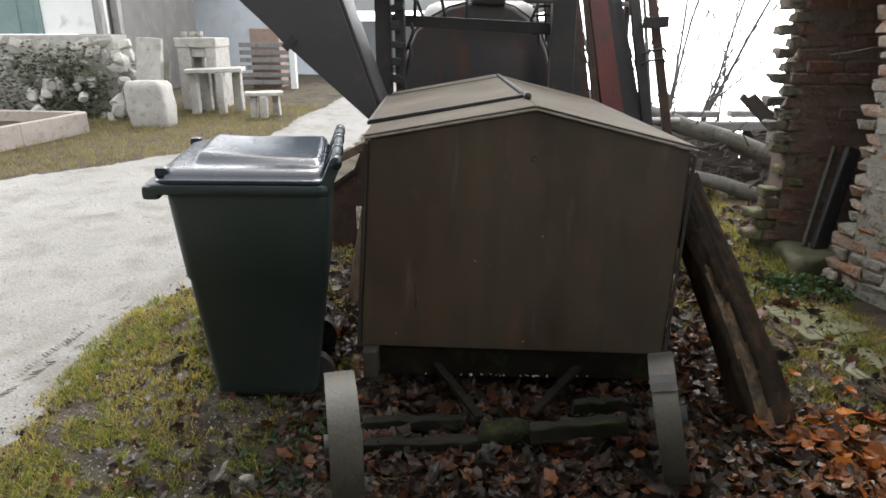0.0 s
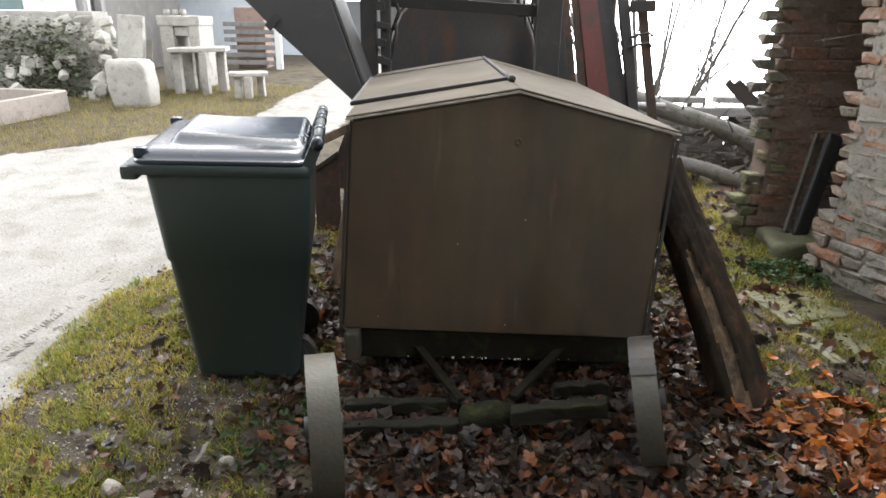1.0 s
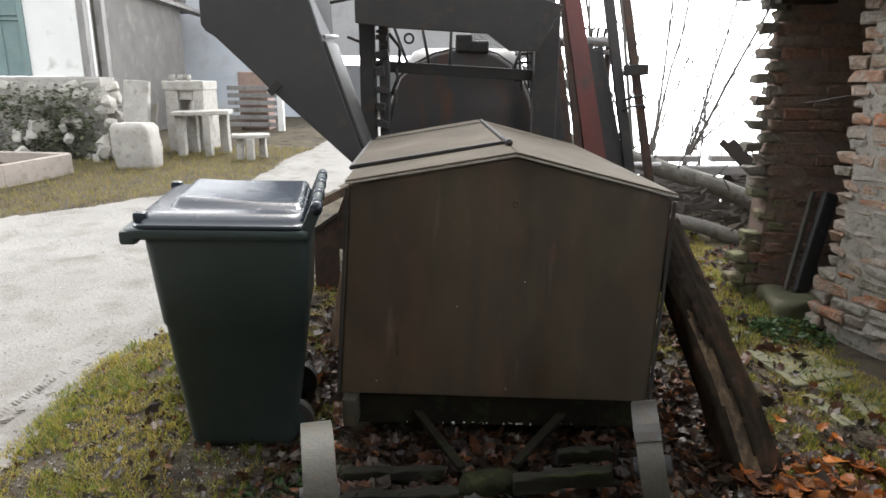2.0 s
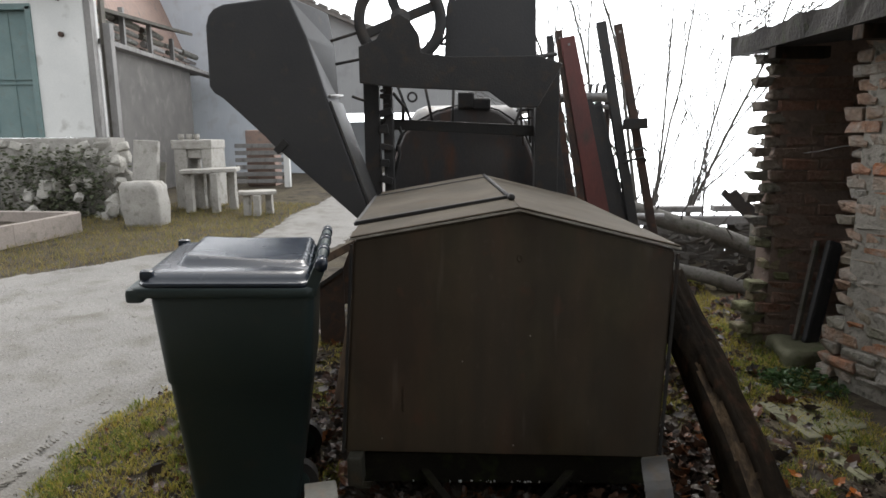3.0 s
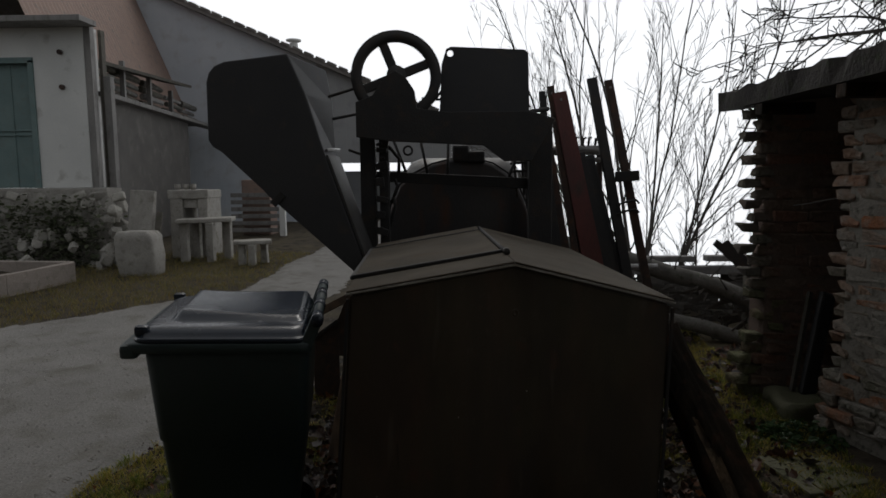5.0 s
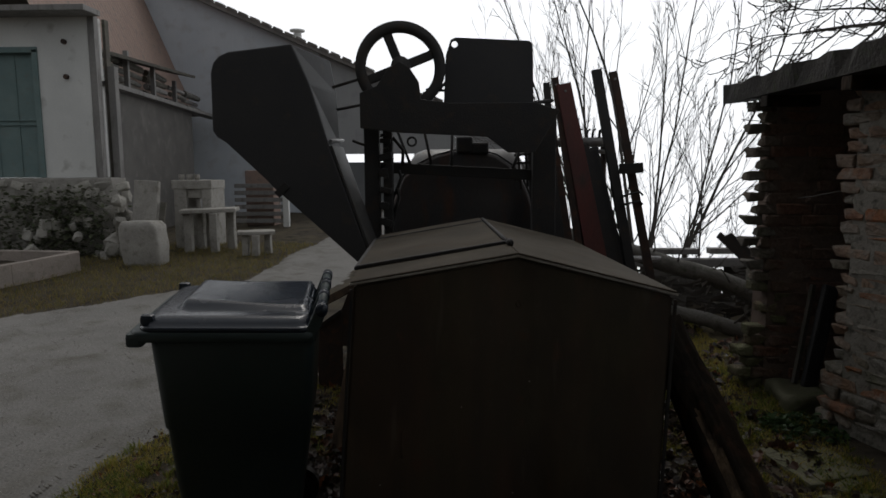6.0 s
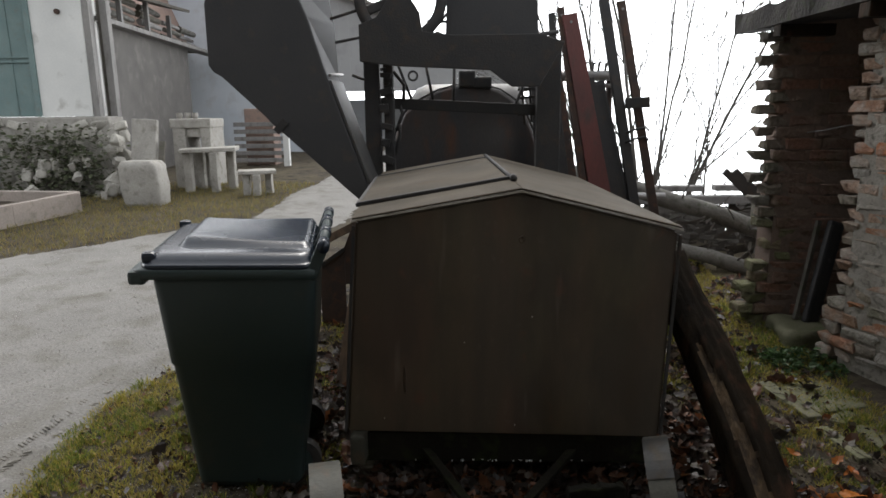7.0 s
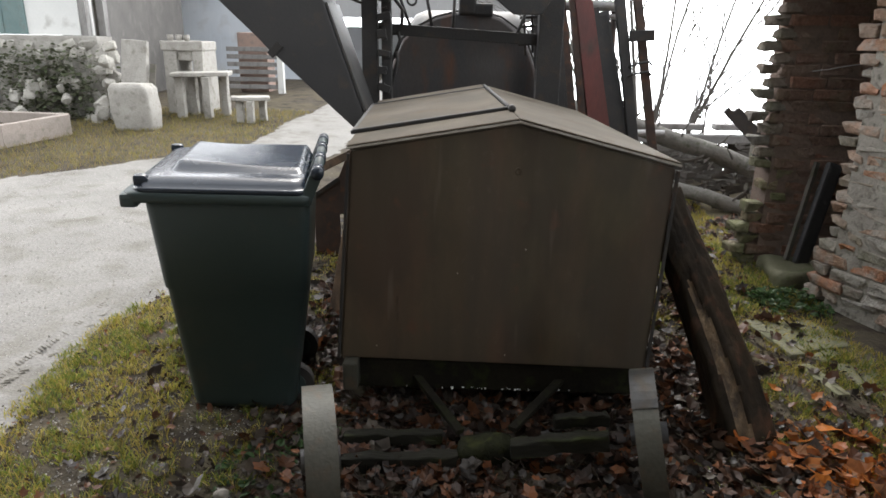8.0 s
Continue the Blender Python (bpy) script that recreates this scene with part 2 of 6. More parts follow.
M_LEAF = ramp_material("dead_leaves", [(0.016, 0.012, 0.010), (0.045, 0.022, 0.014), (0.022, 0.017, 0.014), (0.018, 0.013, 0.010), (0.10, 0.042, 0.020), (0.017, 0.014, 0.012), (0.09, 0.072, 0.055), (0.024, 0.016, 0.012), (0.17, 0.062, 0.022), (0.026, 0.019, 0.016)], 0.42, back=0.3, gloss=0.35)
# Orange leaf colours brightened to paint sunlight on the litter.
M_SUNLEAF = ramp_material("sunlit_orange_leaves", [(0.42, 0.12, 0.02), (0.20, 0.065, 0.025), (0.50, 0.17, 0.03), (0.10, 0.045, 0.028), (0.30, 0.15, 0.07)], 0.4, back=0.4)
M_CRUMB = ramp_material("soil_crumbs", [(0.05, 0.04, 0.03), (0.09, 0.075, 0.055), (0.03, 0.025, 0.02), (0.13, 0.11, 0.085), (0.06, 0.06, 0.025)], 0.9, back=0)
M_PEBBLE = ramp_material("pebbles", [(0.36, 0.35, 0.33), (0.44, 0.43, 0.41), (0.30, 0.29, 0.27), (0.40, 0.37, 0.33)], 0.85, back=0)


def brick_material(name, stops, lime, amount, moss=(0.10, 0.105, 0.05)):
    """A colour for each brick, blotched with lime and moss, with a pitted face."""
    m = ramp_material(name, stops, 0.92, False, 0.0, 0)
    n, l = m.node_tree.nodes, m.node_tree.links
    shader = n["Principled BSDF"]
    col = shader.inputs["Base Color"].links[0].from_socket
    geo = n.new("ShaderNodeNewGeometry")
    noises = []
    for sc in (7.0, 26.0, 3.0):
        t = n.new("ShaderNodeTexNoise")
        t.inputs["Scale"].default_value, t.inputs["Detail"].default_value, t.inputs["Roughness"].default_value = sc, 7, 0.65
        l.new(geo.outputs["Position"], t.inputs["Vector"])
        noises.append(t.outputs[0])
    for src, lo, c, top in ((noises[0], 0.5 - amount, lime, 0.75), (noises[2], 0.53, moss, 0.6)):
        r = n.new("ShaderNodeMapRange")
        r.inputs[1].default_value, r.inputs[2].default_value, r.inputs[4].default_value = lo, lo + 0.18, top
        l.new(src, r.inputs[0])
        x = n.new("ShaderNodeMix")
        x.data_type = "RGBA"
        x.inputs[7].default_value = (*c, 1)
        l.new(r.outputs[0], x.inputs[0])
        l.new(col, x.inputs[6])
        col = x.outputs[2]
    l.new(col, shader.inputs["Base Color"])
    bp = n.new("ShaderNodeBump")
    bp.inputs["Strength"].default_value, bp.inputs["Distance"].default_value = 1.0, 0.035
    add = n.new("ShaderNodeMath")
    l.new(noises[0], add.inputs[0])
    l.new(noises[1], add.inputs[1])
    l.new(add.outputs[0], bp.inputs["Height"])
    l.new(bp.outputs[0], shader.inputs["Normal"])
    return m


M_BRICK = brick_material("brick", [(0.36, 0.335, 0.30), (0.32, 0.295, 0.255), (0.36, 0.235, 0.17), (0.36, 0.325, 0.28), (0.38, 0.25, 0.18), (0.31, 0.29, 0.24), (0.44, 0.18, 0.09), (0.37, 0.33, 0.28), (0.40, 0.22, 0.14)], (0.42, 0.40, 0.36), 0.04)
M_REDBRICK = brick_material("red_brick", [(0.22, 0.13, 0.095), (0.19, 0.125, 0.098), (0.25, 0.13, 0.09), (0.20, 0.15, 0.12), (0.185, 0.125, 0.10)], (0.24, 0.185, 0.15), 0.0)
M_GREYBRICK = brick_material("grey_brick", [(0.20, 0.185, 0.16), (0.17, 0.155, 0.135), (0.19, 0.15, 0.12), (0.16, 0.15, 0.13)], (0.23, 0.215, 0.19), 0.0)
M_MOSSBRICK = brick_material("mossy_brick", [(0.20, 0.18, 0.11), (0.17, 0.155, 0.105), (0.21, 0.155, 0.11)], (0.15, 0.16, 0.075), 0.06)
M_REDMORTAR = material("dark_render", (0.19, 0.135, 0.108), (0.16, 0.12, 0.098), 5, 0.95, 0.7, c=(0.09, 0.075, 0.06), fine=50)
# Haze over the far boards and garden wall is mixed into this grey.
M_FOGBOARD = material("fog_grey_boards", (0.32, 0.325, 0.33), (0.36, 0.365, 0.37), 0.8, 0.9, 0.1, c=(0.28, 0.28, 0.285), grain_of=0.06)
M_DULLPLATE = material("dull_plate", (0.075, 0.075, 0.075), (0.055, 0.053, 0.05), 5, 0.5, 0.12, metal=0.2, c=(0.07, 0.055, 0.04))
M_MUD = ramp_material("dried_mud", [(0.19, 0.178, 0.155), (0.22, 0.207, 0.185), (0.17, 0.158, 0.135)], 0.9, back=0)
# Wall grey darkened to hold the shade beneath the gallery ledge.
M_SIDEWALL = material("shaded_side_wall", (0.135, 0.128, 0.12), (0.105, 0.10, 0.095), 1.5, 0.9, 0.3, c=(0.17, 0.16, 0.15))
# Emission makes this fog glow, in place of sunlit mist and bright sky.
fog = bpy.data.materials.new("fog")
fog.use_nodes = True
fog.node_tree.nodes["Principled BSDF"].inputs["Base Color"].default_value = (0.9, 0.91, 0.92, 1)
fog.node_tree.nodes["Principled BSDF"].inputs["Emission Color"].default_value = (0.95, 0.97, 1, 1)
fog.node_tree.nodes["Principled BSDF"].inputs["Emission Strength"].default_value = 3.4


# ---- shaping ----
def thing(name, at, label, category, group="", kind=""):
    return tagged(new(name), label, category, group, kind) if at is None else _placed(new(name), at, label, category, group, kind)


def _placed(ob, at, label, category, group, kind):
    ob.location = at
    ob.empty_display_size = 0.1
    return tagged(ob, label, category, group, kind)


def origin(ob):
    p = Vector((0, 0, 0))
    while ob:
        p += Vector(ob.location)
        ob = ob.parent
    return p


def part(name, bm, mat, parent=None, label="", smooth=False):
    """Links a bmesh, made in the world's places, as one mesh object under a thing or under a part."""
    if parent:
        bmesh.ops.translate(bm, verts=bm.verts, vec=-origin(parent))
    bmesh.ops.recalc_face_normals(bm, faces=bm.faces)
    me = bpy.data.meshes.new(name)
    bm.to_mesh(me)
    bm.free()
    me.materials.append(mat)
    if smooth:
        me.polygons.foreach_set("use_smooth", [True] * len(me.polygons))
    ob = new(name, me)
    ob.parent = parent
    return tagged(ob, label)


def block(bm, lo, hi, bevel=0.0, turn=None, seg=2):
    """A box from corner to corner, turned about its middle by turn (degrees), with rounded edges."""
    lo, hi = Vector(lo), Vector(hi)
    m = Matrix.Translation((lo + hi) / 2) @ (pose(0, 0, 0, *turn) if turn else Matrix()) @ Matrix.Diagonal((*(hi - lo), 1))
    v = bmesh.ops.create_cube(bm, size=1, matrix=m)["verts"]
    if bevel:
        edges = list({e for x in v for e in x.link_edges})
        bmesh.ops.bevel(bm, geom=edges, offset=bevel, segments=seg, affect="EDGES", profile=0.6)
    return bm


def beam(bm, p0, p1, w, h, bevel=0.0, up=(0, 0, 1)):
    """A bar of rectangular section from point to point: w across, h along up."""
    p0, p1 = Vector(p0), Vector(p1)
    d = (p1 - p0).normalized()
    side = d.cross(Vector(up)).normalized()
    top = side.cross(d)
    m = Matrix((side, d, top)).transposed().to_4x4()
    m.translation = (p0 + p1) / 2
    v = bmesh.ops.create_cube(bm, size=1, matrix=m @ Matrix.Diagonal((w, (p1 - p0).length, h, 1)))["verts"]
    if bevel:
        bmesh.ops.bevel(bm, geom=list({e for x in v for e in x.link_edges}), offset=bevel, segments=2, affect="EDGES", profile=0.6)
    return bm


def tube(bm, points, radii, seg=10, wob=0.0, seed=0):
    """A round bar through points, with a radius at each, its ends closed; wob makes it uneven."""
    pts = [Vector(p) for p in points]
    rnd = random.Random(seed)
    rings, u = [], None
    for k, p in enumerate(pts):
        d = (pts[min(k + 1, len(pts) - 1)] - pts[max(k - 1, 0)]).normalized()
        if u is None:
            u = d.orthogonal().normalized()
        u = (u - d * u.dot(d)).normalized()
        w = d.cross(u)
        r = radii[k] if isinstance(radii, (list, tuple)) else radii
        rings.append([bm.verts.new(p + (u * math.cos(a) + w * math.sin(a)) * r * (1 + rnd.uniform(-wob, wob))) for a in (2 * math.pi * i / seg for i in range(seg))])
    for a, b in zip(rings, rings[1:]):
        for i in range(seg):
            bm.faces.new((a[i], a[(i + 1) % seg], b[(i + 1) % seg], b[i]))
    bm.faces.new(rings[0][::-1])
    bm.faces.new(rings[-1])
    return bm


def slab_of(bm, outline, axis, lo, hi, bevel=0.0):
    """A flat outline (pairs) pushed through along an axis from lo to hi."""
    def at(a, b, c):
        return {"x": (c, a, b), "y": (a, c, b), "z": (a, b, c)}[axis]
    f = bm.faces.new([bm.verts.new(at(a, b, lo)) for a, b in outline])
    out = bmesh.ops.extrude_face_region(bm, geom=[f])["geom"]
    v = [g for g in out if isinstance(g, bmesh.types.BMVert)]
    bmesh.ops.translate(bm, verts=v, vec=Vector(at(0, 0, hi - lo)))
    if bevel:
        bmesh.ops.bevel(bm, geom=list(bm.edges), offset=bevel, segments=2, affect="EDGES", profile=0.6)
    return bm


def ring(bm, centre, axis, r_out, r_in, width, seg=40):
    """A hoop: a rectangular section turned round an axis."""
    c, d = Vector(centre), Vector(axis).normalized()
    u = d.orthogonal().normalized()
    w = d.cross(u)
    loops = []
    for i in range(seg):
        a = 2 * math.pi * i / seg
        e = u * math.cos(a) + w * math.sin(a)
        loops.append([bm.verts.new(c + e * r + d * s) for r, s in ((r_out, -width / 2), (r_out, width / 2), (r_in, width / 2), (r_in, -width / 2))])
    for i in range(seg):
        a, b = loops[i], loops[(i + 1) % seg]
        for k in range(4):
            bm.faces.new((a[k], a[(k + 1) % 4], b[(k + 1) % 4], b[k]))
    return bm


def mesh_of(name, verts, faces, mat, label="", category="", kind="", smooth=False):
    me = bpy.data.meshes.new(name)
    me.from_pydata(verts, [], faces)
    me.materials.append(mat)
    if smooth:
        me.polygons.foreach_set("use_smooth", [True] * len(me.polygons))
    return tagged(new(name, me), label, category, "", kind)


def B():
    return bmesh.new()


def rough(bm, amount=0.012, size=6.0):
    """Gives cut stone an uneven, worn surface."""
    bmesh.ops.subdivide_edges(bm, edges=[e for e in bm.edges if e.calc_length() > 0.12], cuts=3, use_grid_fill=True)
    for v in bm.verts:
        p = v.co * size
        v.co += Vector((noise.noise(p), noise.noise(p + Vector((17, 0, 0))), noise.noise(p + Vector((0, 31, 0))))) * amount
    return bm


# ---- ground ----
def step(a, b, v):
    t = min(1.0, max(0.0, (v - a) / (b - a)))
    return t * t * (3 - 2 * t)


def land(x, y):
    """The height of the ground: level by the trailer, rising to the yard, falling away behind the fence into the valley."""
    z = 0.033 * min(max(0.0, y - 3.5), 11.0)
    z -= step(0.0, 2.2, x) * step(7.4, 8.6, y) * min(60.0, 0.75 * max(0.0, y - 7.4))
    z -= min(60.0, 0.5 * max(0.0, y - 45.0))
    near = step(60, 20, abs(x) + abs(y))
    z += near * (0.03 * noise.noise((x * 0.7, y * 0.7, 3.0)) + 0.014 * noise.noise((x * 3.1, y * 3.1, 7.0)) + 0.007 * noise.noise((x * 9, y * 9, 1.0)))
    return z


def road_inside(x, y):
    """How far inside the gravel a place lies, in metres (minus: outside)."""
    wob = 0.16 * noise.noise((x * 0.9, y * 0.9, 11.0)) + 0.07 * noise.noise((x * 4, y * 4, 5.0))
    edge = -1.68 - x if y < 4 else (-1.68 + 0.06 * (y - 4)) - x
    far = min((x + 4.87) * -0.69 + (y - 6.36) * 0.72, -2.75 - x + 0.05 * (y - 9))
    d = min(edge, -far)
    return d + wob


def axis_of(lo, hi, fine, far):
    mid = list(np.arange(lo, hi, fine))
    out, s, p = [], fine, hi
    while p < far:
        out.append(p)
        s *= 1.35
        p += s
    low, s, p = [], fine, lo
    while p > -far:
        s *= 1.35
        p -= s
        low.append(p)
    return low[::-1] + mid + out + [far]


def sheet(name, xs, ys, height, keep, mat, label, category):
    idx, verts, faces = {}, [], []
    grid = [[height(x, y) for x in xs] for y in ys]
    for j in range(len(ys) - 1):
        for i in range(len(xs) - 1):
            if not keep((xs[i] + xs[i + 1]) / 2, (ys[j] + ys[j + 1]) / 2):
                continue
            q = []
            for a, b in ((i, j), (i + 1, j), (i + 1, j + 1), (i, j + 1)):
                if (a, b) not in idx:
                    idx[a, b] = len(verts)
                    verts.append((xs[a], ys[b], grid[b][a]))
                q.append(idx[a, b])
            faces.append(q)
    return mesh_of(name, verts, faces, mat, label, category, "structure", True)


sheet("ground", axis_of(-7, 5, 0.09, 900), axis_of(-2, 13, 0.09, 900), land, lambda x, y: True, M_EARTH, "mossy brown earth with thin yellow grass", "ground")


def road_height(x, y):
    d = road_inside(x, y)
    rut = 0.018 * math.exp(-((x + 2.15 + 0.1 * math.sin(y)) / 0.16) ** 2) + 0.02 * math.exp(-((x + 3.7) / 0.25) ** 2)
    return land(x, y) + max(-0.05, min(0.028, d * 0.14)) + 0.012 * noise.noise((x * 17, y * 17, 4.0)) * step(0.5, 0.1, d) - rut * step(0.1, 0.4, d) + 0.006 * noise.noise((x * 14, y * 14, 2.0))


sheet("road", list(np.arange(-30, -9, 0.5)) + list(np.arange(-9, 0.2, 0.07)), list(np.arange(-3, 12.9, 0.075)) + list(np.arange(13, 36, 0.5)), road_height,
      lambda x, y: road_inside(x, y) > -0.35, M_GRAVEL, "pale trodden gravel drive with wheel ruts", "road")

# fog in the valley, far behind everything, on a shell that glows
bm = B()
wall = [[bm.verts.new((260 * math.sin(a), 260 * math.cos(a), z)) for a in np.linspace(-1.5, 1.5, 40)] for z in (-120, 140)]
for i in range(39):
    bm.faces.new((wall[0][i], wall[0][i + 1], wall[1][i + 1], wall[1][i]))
tagged(part("backdrop", bm, fog), "glowing shell standing for white fog in the valley", "fog", "", "structure")


# ---- brick shed ----
COURSE = 0.0855


def brick_mesh(name, size, mat, seed):
    """One worn brick: its corners knocked, its edges rounded, its face hollowed."""
    rnd = random.Random(seed)
    b = B()
    block(b, (-size[0] / 2, -size[1] / 2, -size[2] / 2), (size[0] / 2, size[1] / 2, size[2] / 2), 0.010, seg=1)
    worn = rnd.uniform(0.005, 0.012)
    chips = [Vector([rnd.choice((-1, 1)) * s / 2 for s in size]) for _ in range(rnd.randint(2, 4))]
    for v in b.verts:
        v.co += Vector([rnd.uniform(-worn, worn) for _ in range(3)])
        for c in chips:
            near = max(0.0, 1 - (v.co - c).length / 0.05)
            v.co -= Vector((c.x * 0.35, c.y * 0.14, c.z * 0.38)) * near
    bmesh.ops.recalc_face_normals(b, faces=b.faces)
    me = bpy.data.meshes.new(name)
    b.to_mesh(me)
    b.free()
    me.materials.append(mat)
    return me


bm = B()
block(bm, (2.807, -2.0, -0.1), (3.08, 3.40, 2.34))
wall_near = tagged(part("wall_side", bm, M_MORTAR), "old brick shed wall with eroded grey and orange bricks", "wall", "", "structure")
WALL_TURN = pose(2.80, 3.50, 0, 0, 0, 23) @ pose(-2.80, -3.50, 0)      # it runs out from the doorway askew
wall_near.matrix_world = WALL_TURN
bm = B()
block(bm, (2.70, 4.206, -0.1), (7.0, 4.46, 2.32))
wall_back = tagged(part("wall_back", bm, M_REDMORTAR), "ragged red brick wall end with toothed edge", "wall", "", "structure")
bm = B()
block(bm, (6.8, -2.0, -0.1), (7.0, 4.23, 2.3))
tagged(part("wall_far", bm, M_MORTAR), "plain masonry wall inside the shed", "wall", "", "structure")
bm = B()
block(bm, (5.0, -2.0, -0.1), (6.79, -1.8, 2.3))
tagged(part("wall_front", bm, M_MORTAR), "plain masonry wall closing the shed", "wall", "", "structure")

# roof: a thick uneven edge with lumps of tile and moss
bm = B()
roof_x = [2.455, 2.50] + list(np.linspace(2.7, 7.3, 14))
roof_y = list(np.linspace(-2.2, 4.62, 60))
rnd = random.Random(5)
top = [[bm.verts.new((x + (rnd.uniform(-0.025, 0.025) if i == 0 else 0), y, 2.385 + 0.10 * (x - 2.42) + 0.03 * noise.noise((x * 6, y * 6, 0)) + (0.015 * rnd.random() if i < 3 else 0))) for i, x in enumerate(roof_x)] for y in roof_y]
low = [[bm.verts.new((x, y, 2.25 + 0.10 * (x - 2.42))) for x in roof_x] for y in roof_y]
for g, flip in ((top, False), (low, True)):
    for j in range(len(roof_y) - 1):
        for i in range(len(roof_x) - 1):
            q = (g[j][i], g[j][i + 1], g[j + 1][i + 1], g[j + 1][i])
            bm.faces.new(q[::-1] if flip else q)
for j in range(len(roof_y) - 1):
    for i in (0, len(roof_x) - 1):
        bm.faces.new((top[j][i], top[j + 1][i], low[j + 1][i], low[j][i]))
for i in range(len(roof_x) - 1):
    for j in (0, len(roof_y) - 1):
        bm.faces.new((top[j][i], top[j][i + 1], low[j][i + 1], low[j][i]))
tagged(part("ceiling", bm, M_SHEDROOF), "dark mossy overhanging shed roof slab", "roof", "", "structure")
for y in (3.9, 2.9, 1.9, 0.9):
    bm = B()
    block(bm, (2.46, y - 0.05, 2.17), (2.83, y + 0.05, 2.248), 0.008)
    tagged(part("trim", bm, M_LOG), "dark rafter end under the eave", "rafter", "", "structure")

# unseen walls and eave behind the camera, added to block light, plain
bm = B()
block(bm, (-6.4, -2.2, -0.1), (2.42, -1.95, 5.2))
tagged(part("wall_behind", bm, M_WOOD), "unseen plain dark timber wall added to block light from behind", "wall", "", "structure")
bm = B()
block(bm, (-6.65, -2.2, -0.1), (-6.41, 1.8, 5.19))
tagged(part("wall_wing", bm, M_WOOD), "unseen plain dark timber wall added to block light from the left", "wall", "", "structure")
bm = B()
block(bm, (-6.8, -2.3, 5.21), (2.3, 0.4, 5.33), 0.01)
tagged(part("ceiling_eave", bm, M_WOOD), "unseen timber slab added to block light from above", "roof", "", "structure")

# things inside and at the foot of the shed
board = thing("leaning_board", (2.93, 4.0, 0.12), "black tarred board leaning in the shed opening", "board")
bm = B()
beam(bm, (2.93, 3.97, 0.11), (3.13, 4.12, 0.86), 0.135, 0.05, 0.024, up=(0.3, -1, 0))
part("plank", bm, M_BLACK, board)
bm = B()
beam(bm, (2.85, 4.02, 0.13), (3.02, 4.16, 0.86), 0.035, 0.03, 0.004, up=(0.3, -1, 0))
part("batten", bm, M_WOOD, board, "pale grey batten")
bm = B()
block(bm, (2.66, 3.72, -0.08), (3.06, 4.15, 0.13), 0.05)
rough(bm, 0.03, 5)
for v in bm.verts:
    v.co += Vector((0.04 * noise.noise(v.co * 5), 0.04 * noise.noise(v.co * 5 + Vector((9, 0, 0))), 0.03 * noise.noise(v.co * 6)))
tagged(part("threshold_stone", bm, M_SLAB, None, smooth=True), "rounded mossy threshold stone in the shed doorway", "stone")


bm = B()
tube(bm, [(2.88, 4.21, 1.515), (2.95, 4.1, 1.535), (3.05, 4.0, 1.57), (3.16, 3.95, 1.585)], 0.004, 6)
tagged(part("loose_wire", bm, M_GREYWOOD), "loose pale wire across the shed doorway", "wire")


# ---- paving by the shed ----
def flag(x, y, w, d, turn, up=0.006):
    b = B()
    block(b, (x - w / 2, y - d / 2, -0.06), (x + w / 2, y + d / 2, up), 0.018, (0, random.Random(x * 9 + y).uniform(-2, 2), turn))
    for v in b.verts:
        v.co += Vector((0.02 * noise.noise(v.co * 4), 0.02 * noise.noise(v.co * 4 + Vector((5, 5, 0))), 0.006 * noise.noise(v.co * 7)))
    return tagged(part("paving_slab", b, M_SLAB), "mossy stone flag sunk in the grass beside the shed", "paving slab", "flags by the shed wall")


for args in ((2.50, 2.95, 0.36, 0.40, 12), (2.27, 2.88, 0.09, 0.50, 10, 0.02), (2.62, 2.38, 0.32, 0.38, 6), (2.31, 2.36, 0.09, 0.34, 10, 0.018), (2.66, 1.88, 0.30, 0.46, -3), (2.36, 3.51, 0.27, 0.15, -8), (2.48, 2.66, 0.20, 0.10, 30)):
    flag(*args)


# ---- the trailer with its sheet-metal box ----
FX0, FX1, BX0, BX1 = -0.122, 1.268, -0.194, 1.235     # upper and lower corners of the front
FY, RY, ZB = 1.96, 3.95, 0.262
RIDGE, EL, ER = (0.595, 1.387), 1.263, 1.219
SH = -0.115                                         # the box runs a little askew
trailer = thing("box_trailer", (0.55, 2.6, 0), "brown sheet-metal box trailer with pitched lid on an old cart frame", "trailer")
body = B()
front = [(BX0, ZB), (BX1, ZB - 0.02), (FX1 - 0.004, ER - 0.015), (RIDGE[0], RIDGE[1] - 0.012), (FX0 + 0.004, EL - 0.012)]
f0 = [body.verts.new((x, FY, z)) for x, z in front]
f1 = [body.verts.new((x + SH, RY, z)) for x, z in front]
body.faces.new(f0)
body.faces.new(f1[::-1])
for i in range(5):
    body.faces.new((f0[i], f0[(i + 1) % 5], f1[(i + 1) % 5], f1[i]))
bmesh.ops.bevel(body, geom=list(body.edges), offset=0.01, segments=2, affect="EDGES")
shell = part("box", body, M_SHEET, trailer)
